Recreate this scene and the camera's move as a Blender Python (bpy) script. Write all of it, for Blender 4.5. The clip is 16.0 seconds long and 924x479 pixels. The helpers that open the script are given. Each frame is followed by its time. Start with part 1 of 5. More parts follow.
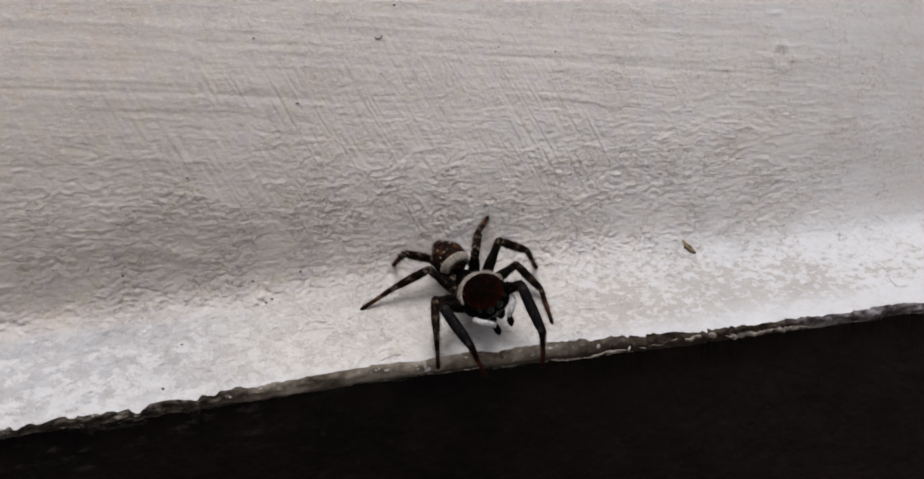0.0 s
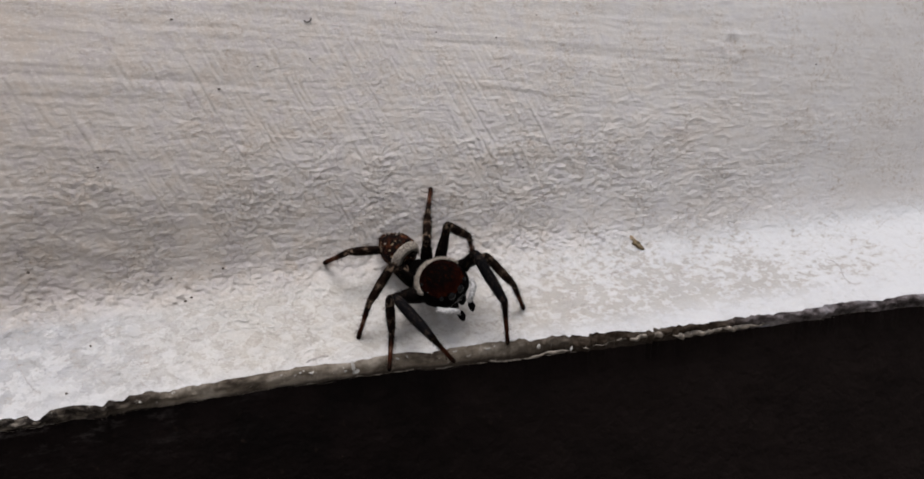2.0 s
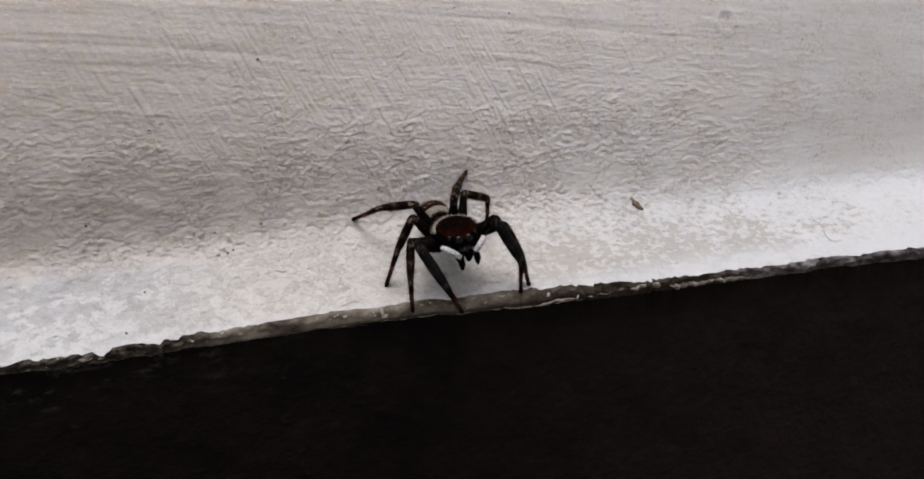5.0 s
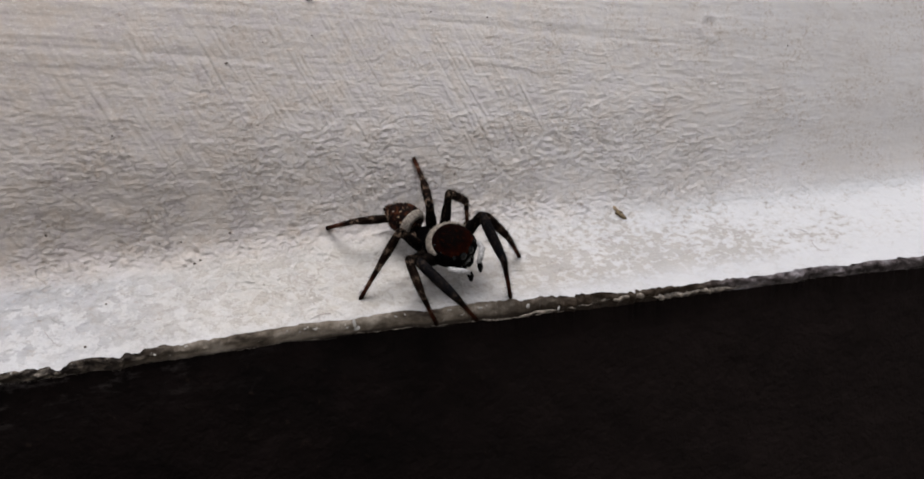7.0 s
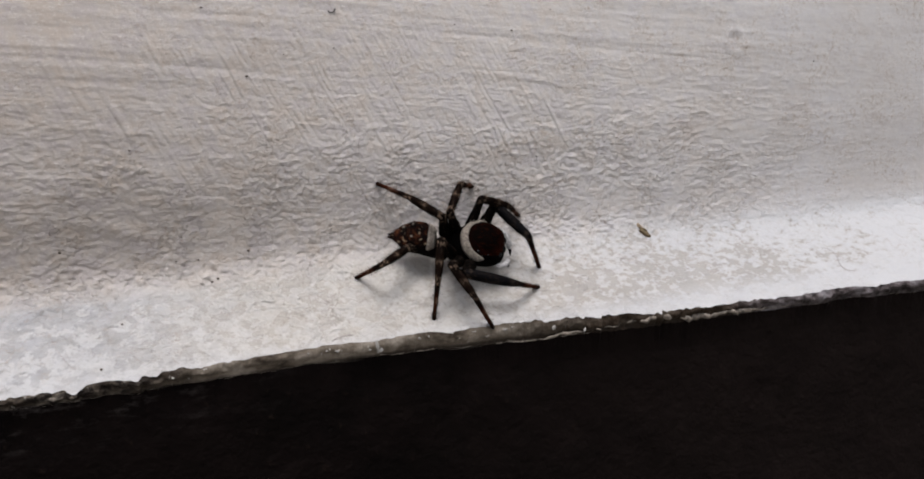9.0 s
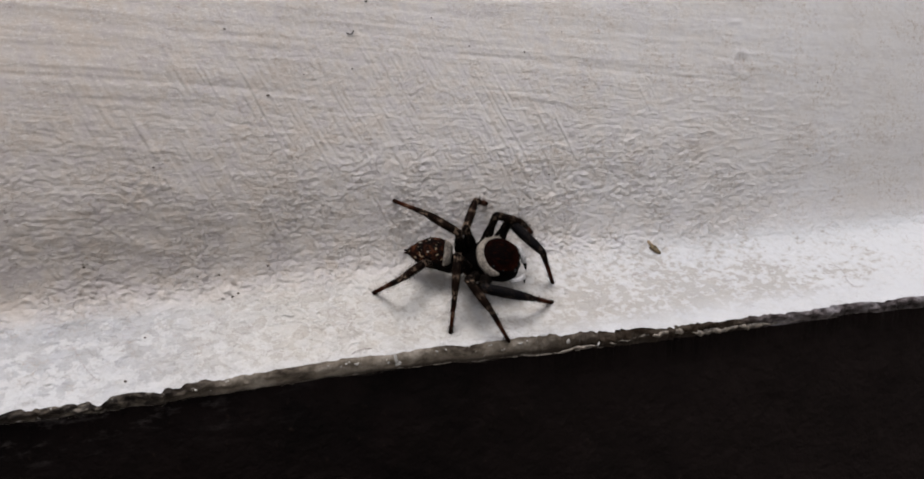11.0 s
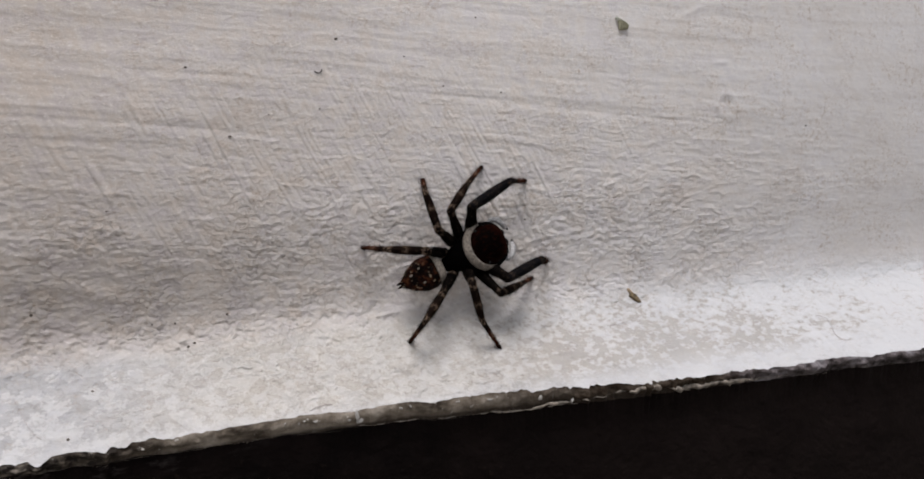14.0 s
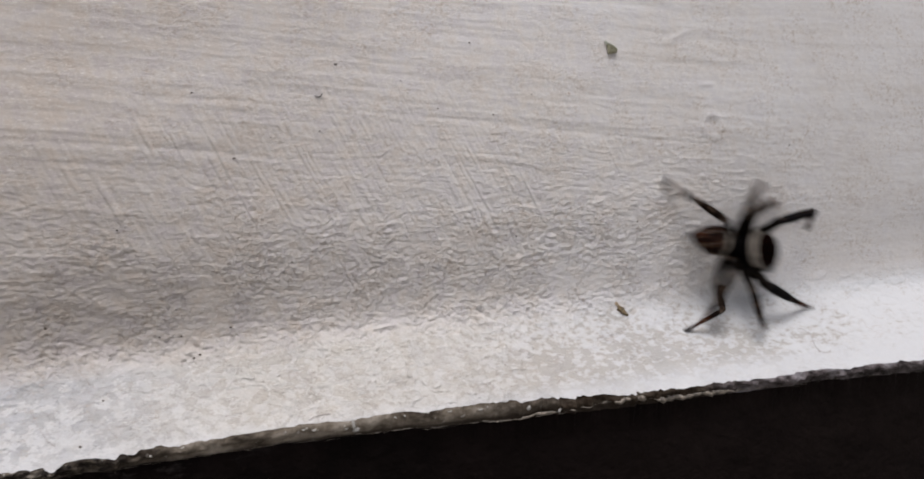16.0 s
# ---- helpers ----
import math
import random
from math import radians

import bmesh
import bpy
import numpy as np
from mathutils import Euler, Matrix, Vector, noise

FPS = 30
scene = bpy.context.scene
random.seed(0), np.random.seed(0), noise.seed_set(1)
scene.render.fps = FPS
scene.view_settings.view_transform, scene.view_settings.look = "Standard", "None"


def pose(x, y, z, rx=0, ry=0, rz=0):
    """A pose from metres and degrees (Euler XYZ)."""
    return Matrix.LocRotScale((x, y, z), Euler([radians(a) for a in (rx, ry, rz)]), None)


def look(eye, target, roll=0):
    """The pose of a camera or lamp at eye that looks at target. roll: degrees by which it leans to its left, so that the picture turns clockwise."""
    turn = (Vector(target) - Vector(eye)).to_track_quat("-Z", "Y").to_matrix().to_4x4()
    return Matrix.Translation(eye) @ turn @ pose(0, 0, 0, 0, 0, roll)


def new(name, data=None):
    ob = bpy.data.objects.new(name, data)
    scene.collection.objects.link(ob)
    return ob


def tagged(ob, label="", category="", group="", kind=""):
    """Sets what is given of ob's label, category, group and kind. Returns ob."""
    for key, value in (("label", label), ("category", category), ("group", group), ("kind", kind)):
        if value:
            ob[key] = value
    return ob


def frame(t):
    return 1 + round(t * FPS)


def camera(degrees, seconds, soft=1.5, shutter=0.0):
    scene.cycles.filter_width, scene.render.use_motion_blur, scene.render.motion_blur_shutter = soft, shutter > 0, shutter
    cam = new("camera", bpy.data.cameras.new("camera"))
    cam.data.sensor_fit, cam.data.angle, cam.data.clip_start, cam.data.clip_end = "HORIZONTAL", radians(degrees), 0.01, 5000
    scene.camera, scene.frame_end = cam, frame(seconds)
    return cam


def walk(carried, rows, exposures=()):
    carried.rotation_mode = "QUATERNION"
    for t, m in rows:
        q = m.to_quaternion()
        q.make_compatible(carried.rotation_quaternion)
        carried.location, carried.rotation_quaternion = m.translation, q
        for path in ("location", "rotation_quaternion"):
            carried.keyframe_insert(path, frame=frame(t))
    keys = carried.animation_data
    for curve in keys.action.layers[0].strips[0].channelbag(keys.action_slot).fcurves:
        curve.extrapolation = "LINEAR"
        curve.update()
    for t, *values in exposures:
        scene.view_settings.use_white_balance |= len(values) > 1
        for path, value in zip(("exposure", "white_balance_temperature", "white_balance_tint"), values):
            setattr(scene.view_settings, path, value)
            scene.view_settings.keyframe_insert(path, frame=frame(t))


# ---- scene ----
# ---- camera ----
cam = camera(58.2, 16.0, soft=1.7, shutter=0.5)
PATH = [
    (0.0, -7.187, -46.361, 11.264, 83.408, 5.554, -14.081),
    (0.5, -6.469, -45.982, 10.625, 83.391, 5.546, -14.436),
    (1.0, -5.722, -45.669, 10.505, 83.366, 5.517, -15.164),
    (1.5, -5.035, -45.525, 10.523, 83.438, 5.417, -15.572),
    (2.0, -4.564, -44.629, 10.265, 83.567, 5.373, -15.733),
    (2.5, -4.637, -43.694, 9.855, 83.917, 5.495, -15.619),
    (3.0, -5.327, -45.5, 10.063, 82.676, 5.197, -15.88),
    (3.5, -6.869, -47.635, 10.267, 82.281, 5.043, -15.732),
    (4.0, -7.58, -48.458, 10.259, 81.883, 5.1, -15.978),
    (4.2, -7.58, -48.46, 10.24, 81.45, 5.12, -16.05),
    (6.3, -6.02, -47.648, 8.746, 83.469, 5.25, -16.863),
    (6.5, -5.889, -47.437, 8.839, 83.205, 5.22, -16.887),
    (7.0, -6.063, -47.194, 8.863, 83.374, 5.301, -16.929),
    (7.5, -6.29, -46.795, 8.912, 83.49, 5.295, -17.073),
    (8.0, -6.546, -46.747, 9.274, 83.414, 5.106, -17.148),
    (8.5, -7.08, -46.093, 9.392, 83.45, 4.989, -17.42),
    (9.0, -7.276, -45.541, 9.868, 83.377, 4.816, -17.401),
    (9.5, -8.001, -45.923, 10.586, 83.592, 4.69, -17.501),
    (9.7, -8.08, -45.95, 10.6, 83.66, 4.69, -17.35),
    (11.8, -8.8, -46.16, 8.5, 85.97, 4.9, -17.75),
    (12.0, -8.813, -46.187, 8.43, 85.518, 4.915, -17.475),
    (12.5, -7.619, -46.886, 8.878, 85.949, 4.705, -18.168),
    (13.0, -6.268, -45.841, 9.419, 86.154, 4.47, -17.998),
    (13.5, -6.179, -44.75, 10.343, 86.228, 4.148, -17.726),
    (14.0, -6.359, -44.637, 10.889, 86.331, 4.023, -17.642),
    (14.5, -6.938, -45.037, 10.708, 86.417, 4.092, -17.213),
    (15.0, -7.588, -45.781, 11.102, 86.375, 4.093, -16.989),
    (15.5, -7.429, -46.369, 11.597, 86.399, 3.993, -16.949),
    (16.0, -6.171, -46.828, 11.837, 86.446, 3.904, -17.157),
]
walk(cam, [(t, pose(x * 0.001, y * 0.001, z * 0.001, rx, ry, rz)) for t, x, y, z, rx, ry, rz in PATH],
     exposures=[(0.0, 0.17, 6180, 12), (16.0, 0.17, 6180, 12)])

# ---- sky and sun ----
SUN_UP, SUN_TURN = 73.0, 190.0
world = bpy.data.worlds.new("sky")
scene.world = world
world.use_nodes = True
wn = world.node_tree
sky = wn.nodes.new("ShaderNodeTexSky")
sky.sky_type, sky.sun_disc = "NISHITA", False
sky.sun_elevation, sky.sun_rotation = radians(SUN_UP), radians(SUN_TURN)
sky.air_density, sky.dust_density, sky.ozone_density = 1.0, 4.0, 0.5
haze = wn.nodes.new("ShaderNodeHueSaturation")  # thin cloud greys the sky
haze.inputs["Saturation"].default_value = 0.2
wn.links.new(sky.outputs[0], haze.inputs["Color"])
wn.links.new(haze.outputs[0], wn.nodes["Background"].inputs[0])
wn.nodes["Background"].inputs[1].default_value = 0.08
sun = new("sun", bpy.data.lights.new("sun", "SUN"))
sun.data.energy, sun.data.angle, sun.data.color = 2.0, radians(34), (1.0, 0.95, 0.89)
sun_from = Vector((math.sin(radians(SUN_TURN)) * math.cos(radians(SUN_UP)), math.cos(radians(SUN_TURN)) * math.cos(radians(SUN_UP)), math.sin(radians(SUN_UP))))
sun.matrix_world = look(sun_from * 3, (0, 0, 0))

MM = 0.001


# ---- materials ----
class Nodes:
    """A short hand for node materials."""

    def __init__(self, name, rough=0.6, metal=0.0, spec=0.5):
        self.mat = bpy.data.materials.new(name)
        self.mat.use_nodes = True
        self.tree = self.mat.node_tree
        self.bsdf = self.tree.nodes["Principled BSDF"]
        self.bsdf.inputs["Roughness"].default_value = rough
        self.bsdf.inputs["Metallic"].default_value = metal
        self.bsdf.inputs["Specular IOR Level"].default_value = spec
        self.coord = self.tree.nodes.new("ShaderNodeTexCoord").outputs["Object"]

    def link(self, a, b):
        self.tree.links.new(a, b)

    def mapped(self, scale=(1, 1, 1), turn=(0, 0, 0)):
        n = self.tree.nodes.new("ShaderNodeMapping")
        n.inputs["Scale"].default_value = scale
        n.inputs["Rotation"].default_value = [radians(a) for a in turn]
        self.link(self.coord, n.inputs[0])
        return n.outputs[0]

    def noise(self, size, detail=3.0, rough=0.55, vector=None):
        """Noise whose grains are about size metres across."""
        n = self.tree.nodes.new("ShaderNodeTexNoise")
        n.inputs["Scale"].default_value = 1.0 / size
        n.inputs["Detail"].default_value = detail
        n.inputs["Roughness"].default_value = rough
        self.link(vector or self.coord, n.inputs["Vector"])
        return n.outputs["Fac"]

    def cells(self, size, vector=None):
        n = self.tree.nodes.new("ShaderNodeTexVoronoi")
        n.inputs["Scale"].default_value = 1.0 / size
        self.link(vector or self.coord, n.inputs["Vector"])
        return n.outputs["Distance"]

    def ramp(self, value, *stops):
        n = self.tree.nodes.new("ShaderNodeValToRGB")
        r = n.color_ramp
        while len(r.elements) < len(stops):
            r.elements.new(0.5)
        for e, (at, c) in zip(r.elements, stops):
            e.position = at
            e.color = (c, c, c, 1) if isinstance(c, (int, float)) else (*c, 1)
        self.link(value, n.inputs[0])
        return n.outputs[0]

    def mix(self, fac, a, b, how="MIX"):
        n = self.tree.nodes.new("ShaderNodeMix")
        n.data_type, n.blend_type = "RGBA", how
        for socket, v in ((n.inputs[0], fac), (n.inputs[6], a), (n.inputs[7], b)):
            if isinstance(v, (int, float)):
                socket.default_value = v
            elif isinstance(v, tuple):
                socket.default_value = (*v, 1)
            else:
                self.link(v, socket)
        return n.outputs[2]

    def maths(self, how, a, b=0.0):
        n = self.tree.nodes.new("ShaderNodeMath")
        n.operation = how
        for socket, v in zip(n.inputs, (a, b)):
            if isinstance(v, (int, float)):
                socket.default_value = v
            else:
                self.link(v, socket)
        return n.outputs[0]

    def axis(self, i, low, high):
        """0 to 1 along an axis of the object between low and high."""
        s = self.tree.nodes.new("ShaderNodeSeparateXYZ")
        self.link(self.coord, s.inputs[0])
        n = self.tree.nodes.new("ShaderNodeMapRange")
        n.inputs["From Min"].default_value, n.inputs["From Max"].default_value = low, high
        self.link(s.outputs[i], n.inputs[0])
        return n.outputs[0]

    def done(self, color, bump=None, depth=0.0, rough=None, sheen=0.0):
        if isinstance(color, tuple):
            self.bsdf.inputs["Base Color"].default_value = (*color, 1)
        else:
            self.link(color, self.bsdf.inputs["Base Color"])
        if bump is not None:
            n = self.tree.nodes.new("ShaderNodeBump")
            n.inputs["Strength"].default_value = 1.0
            n.inputs["Distance"].default_value = depth
            self.link(bump, n.inputs["Height"])
            self.link(n.outputs[0], self.bsdf.inputs["Normal"])
        if rough is not None:
            self.link(rough, self.bsdf.inputs["Roughness"])
        if sheen:
            self.bsdf.inputs["Sheen Weight"].default_value = sheen
            self.bsdf.inputs["Sheen Roughness"].default_value = 0.4
        return self.mat


def wall_paint():
    n = Nodes("old_white_paint", 0.62, 0, 0.25)
    broad = n.noise(9 * MM, 3)
    base = n.ramp(broad, (0.3, (0.662, 0.622, 0.592)), (0.7, (0.71, 0.69, 0.692)))
    # warm dust towards the left; its colour also holds that side's shade
    dust_shade = n.maths("MULTIPLY", n.axis(0, 16 * MM, -13 * MM), n.ramp(n.noise(7 * MM, 4), (0.3, 0.62), (0.7, 0.9)))
    dust_shade = n.maths("MULTIPLY", dust_shade, n.axis(0, -150 * MM, -30 * MM))
    streak = n.noise(1.0 * MM, 4, 0.65, n.mapped((0.07, 1, 1.6), (0, -6.5, 0)))
    base = n.mix(n.ramp(streak, (0.45, 0.0), (0.75, 0.40)), base, (0.52, 0.47, 0.425))
    stain = n.ramp(n.noise(4 * MM, 4, 0.65, n.mapped((0.5, 1, 1.2))), (0.55, 0.0), (0.72, 0.4))
    base = n.mix(stain, base, (0.52, 0.46, 0.42))
    # worn film on the ledge: chalky white left in patches over a greyer coat
    low = n.axis(2, 4.8 * MM, 3.4 * MM)
    torn = n.maths("MULTIPLY", n.maths("SUBTRACT", n.noise(0.16 * MM, 3, 0.6), 0.5), 0.13)
    much = n.maths("ADD", n.noise(0.40 * MM, 4, 0.6, n.mapped((0.75, 1, 1))), n.maths("ADD", n.maths("MULTIPLY", n.axis(0, 4 * MM, 26 * MM), 0.05), n.maths("MULTIPLY", n.axis(0, 25 * MM, 35 * MM), 0.10)))
    much = n.maths("ADD", n.maths("ADD", much, torn), n.maths("MULTIPLY", n.maths("SUBTRACT", n.noise(3.2 * MM, 2), 0.5), 0.3))
    belt = n.maths("MULTIPLY", n.ramp(n.axis(2, -0.1 * MM, 2.7 * MM), (0.0, 0.2), (0.15, 1.0), (0.55, 0.9), (1.0, 0.0)), n.ramp(n.axis(0, 5 * MM, 35 * MM), (0.0, 0.0), (0.2, 1.0), (0.6, 1.0), (1.0, 0.3)))
    much = n.maths("SUBTRACT", much, n.maths("MULTIPLY", belt, 0.125))
    patch = n.ramp(much, (0.42, 0.0), (0.445, 0.65), (0.6, 1.0))
    film = n.mix(patch, (0.405, 0.388, 0.372), (0.56, 0.56, 0.572))
    rimmed = n.ramp(much, (0.405, 0.0), (0.425, 0.6), (0.435, 0.6), (0.45, 0.0))
    film = n.mix(rimmed, film, (0.42, 0.375, 0.33))
    scale = n.noise(0.80 * MM, 5, 0.58, n.mapped((0.8, 1, 1)))
    # bright rim next to a dark line paints lit relief along lifted edges
    coat = n.ramp(scale, (0.455, (0.50, 0.495, 0.488)), (0.475, (0.565, 0.56, 0.553)), (0.492, (0.60, 0.595, 0.59)), (0.502, (0.365, 0.345, 0.32)), (0.525, (0.415, 0.395, 0.368)), (0.60, (0.45, 0.43, 0.405)))
    second = n.noise(0.47 * MM, 4, 0.6, n.mapped((0.9, 1, 1), (0, 20, 0)))
    coat = n.mix(n.ramp(n.maths("ABSOLUTE", n.maths("SUBTRACT", second, 0.53)), (0.006, 0.55), (0.02, 0.0)), coat, (0.585, 0.58, 0.575))
    # coat turns cooler at the far left, with the light's falloff painted in
    coat = n.mix(n.ramp(n.axis(0, -5 * MM, -13 * MM), (0.0, 0.0), (1.0, 0.85)), coat, n.ramp(n.noise(0.8 * MM, 5, 0.62), (0.42, (0.33, 0.335, 0.352)), (0.60, (0.41, 0.415, 0.44))))
    coat = n.mix(n.ramp(n.maths("ADD", n.noise(0.9 * MM, 5, 0.66), n.maths("MULTIPLY", n.axis(2, 3.2 * MM, 0.6 * MM), 0.09)), (0.56, 0.0), (0.60, 0.8)), coat, (0.575, 0.575, 0.58))
    film = n.mix(n.ramp(n.axis(0, 2 * MM, 12 * MM), (0.0, 0.85), (1.0, 0.0)), film, coat)
    film = n.mix(n.maths("MULTIPLY", n.axis(0, -15 * MM, -5 * MM), n.axis(0, 18 * MM, 8 * MM)), film, (1.0, 0.965, 0.915), "MULTIPLY")
    # hair cracks where the film has lifted
    crack = n.maths("ABSOLUTE", n.maths("SUBTRACT", n.noise(0.95 * MM, 3, 0.6, n.mapped((0.8, 1, 1.2))), 0.5))
    here = n.ramp(n.noise(1.5 * MM, 2), (0.46, 0.0), (0.58, 0.7))
    lines = n.maths("MULTIPLY", n.ramp(crack, (0.004, 1.0), (0.014, 0.0)), here)
    film = n.mix(lines, film, (0.40, 0.35, 0.31))
    rim = n.axis(2, 0.8 * MM, 0.1 * MM)
    film = n.mix(n.maths("MULTIPLY", rim, 0.8), film, (0.55, 0.55, 0.565))
    base = n.mix(low, base, film)
    base = n.mix(n.maths("MULTIPLY", dust_shade, n.ramp(low, (0.0, 1.0), (1.0, 0.06))), base, (0.422, 0.348, 0.296))
    tone = n.ramp(n.noise(1.0 * MM, 4, 0.65), (0.40, (0.54, 0.50, 0.51)), (0.5, (0.61, 0.57, 0.535)), (0.62, (0.60, 0.52, 0.45)))
    base = n.mix(n.maths("MULTIPLY", n.ramp(low, (0.0, 0.44), (1.0, 0.15)), n.ramp(n.axis(0, 36 * MM, 14 * MM), (0.0, 0.35), (1.0, 1.0))), base, tone)
    smear = n.ramp(n.noise(1.1 * MM, 4, 0.7, n.mapped((0.45, 1, 1))), (0.56, 0.0), (0.66, 0.35))
    there = n.maths("MULTIPLY", n.axis(0, 12 * MM, 20 * MM), n.ramp(n.axis(2, 5 * MM, 17 * MM), (0.0, 0.0), (0.4, 1.0), (0.7, 0.6), (1.0, 0.0)))
    base = n.mix(n.maths("MULTIPLY", smear, there), base, (0.45, 0.39, 0.36))
    # a brownish scuff
    spot = n.tree.nodes.new("ShaderNodeVectorMath")
    spot.operation = "DISTANCE"
    n.link(n.coord, spot.inputs[0])
    spot.inputs[1].default_value = (25.35 * MM, -0.1 * MM, 14.75 * MM)
    scuff = n.ramp(n.maths("ADD", n.maths("MULTIPLY", spot.outputs["Value"], 1.0 / (1.2 * MM)), n.maths("MULTIPLY", n.maths("SUBTRACT", n.noise(0.4 * MM, 3), 0.5), 0.8)), (0.35, 0.14), (0.75, 0.0))
    base = n.mix(scuff, base, (0.45, 0.385, 0.34))
    # specks of dirt
    dots = n.ramp(n.cells(0.8 * MM), (0.035, 1.0), (0.06, 0.0))
    some = n.ramp(n.noise(1.7 * MM, 1), (0.60, 0.0), (0.66, 1.0))
    base = n.mix(n.maths("MULTIPLY", n.maths("MULTIPLY", dots, some), 0.6), base, (0.16, 0.13, 0.10))
    grime = n.ramp(n.noise(0.24 * MM, 5, 0.75), (0.51, 0.0), (0.68, 0.75))
    coarse = n.ramp(n.noise(2.6 * MM, 3, 0.6), (0.40, 0.10), (0.62, 1.15))
    base = n.mix(n.maths("MULTIPLY", n.maths("MULTIPLY", grime, coarse), n.ramp(low, (0.0, 1.0), (1.0, 0.22))), base, (0.42, 0.335, 0.265))
    chalk = n.ramp(n.noise(0.17 * MM, 4, 0.7, n.mapped((0.6, 1, 1.3))), (0.55, 0.0), (0.66, 0.5))
    base = n.mix(n.maths("MULTIPLY", chalk, n.ramp(low, (0.0, 1.0), (1.0, 0.3))), base, (0.74, 0.70, 0.655))
    fine = n.maths("ADD", n.maths("MULTIPLY", n.noise(0.11 * MM, 3, 0.6), 0.5), n.maths("MULTIPLY", n.maths("MULTIPLY", n.noise(0.27 * MM, 4, 0.7), coarse), 1.0))
    worn = n.maths("MULTIPLY", n.ramp(n.axis(0, 34 * MM, 14 * MM), (0.0, 0.25), (1.0, 1.0)), n.ramp(n.axis(0, -16 * MM, -4 * MM), (0.0, 0.45), (1.0, 1.0)))
    fine = n.maths("MULTIPLY", fine, worn)
    fine = n.maths("ADD", fine, n.maths("MULTIPLY", n.maths("SUBTRACT", patch, lines), n.maths("MULTIPLY", low, 0.35)))
    chips = n.ramp(n.noise(0.34 * MM, 5, 0.7, n.mapped((0.55, 1, 1.15), (0, -8, 0))), (0.49, 0.0), (0.535, 1.0))
    chips = n.maths("MULTIPLY", chips, n.ramp(n.axis(2, 12 * MM, 5 * MM), (0.0, 0.2), (0.6, 1.0)))
    chips = n.maths("MULTIPLY", chips, n.ramp(low, (0.0, 1.0), (1.0, 0.45)))
    chips = n.maths("MULTIPLY", chips, n.ramp(n.axis(0, 40 * MM, 16 * MM), (0.0, 0.2), (1.0, 1.0)))
    fine = n.maths("ADD", fine, n.maths("MULTIPLY", chips, n.maths("MULTIPLY", coarse, 0.55)))
    return n.done(base, fine, 0.06 * MM)


def lip_paint():
    n = Nodes("chipped_edge_layers", 0.6, 0, 0.15)
    a = n.ramp(n.noise(1.4 * MM, 4, 0.65, n.mapped((0.5, 1, 1))), (0.36, (0.042, 0.031, 0.022)), (0.5, (0.185, 0.152, 0.118)), (0.64, (0.34, 0.295, 0.245)))
    a = n.mix(n.ramp(n.noise(0.35 * MM, 3), (0.67, 0.0), (0.72, 0.8)), a, (0.66, 0.63, 0.58))
    right = n.maths("MULTIPLY", n.axis(0, 6 * MM, 11 * MM), n.ramp(n.noise(0.9 * MM, 4, 0.7), (0.42, 0.97), (0.66, 0.72)))
    a = n.mix(right, a, (0.026, 0.016, 0.009))
    left = n.maths("MULTIPLY", n.axis(0, -7.0 * MM, -12.0 * MM), n.ramp(n.noise(0.7 * MM, 4, 0.7, n.mapped((0.6, 1, 1))), (0.44, 1.0), (0.62, 0.1)))
    a = n.mix(left, a, (0.014, 0.010, 0.008))
    # the lower part of the front is dark brown
    height = n.maths("ADD", n.axis(2, -2 * MM, 2 * MM), n.maths("MULTIPLY", n.axis(0, 0 * MM, 20 * MM), 0.15))
    height = n.maths("ADD", height, n.maths("MULTIPLY", n.maths("SUBTRACT", n.noise(0.8 * MM, 3), 0.5), 0.06))
    a = n.mix(n.ramp(height, (0.405, 0.9), (0.445, 0.0)), a, (0.03, 0.021, 0.015))
    # far along, white paint runs down over the front, thin and stained
    far = n.ramp(n.noise(0.8 * MM, 4, 0.65, n.mapped((0.6, 1, 1))), (0.42, (0.03, 0.024, 0.023)), (0.54, (0.12, 0.10, 0.10)), (0.66, (0.24, 0.22, 0.23)))
    a = n.mix(n.axis(0, 20 * MM, 23 * MM), a, far)
    return n.done(a, n.noise(0.3 * MM, 4), 0.14 * MM)


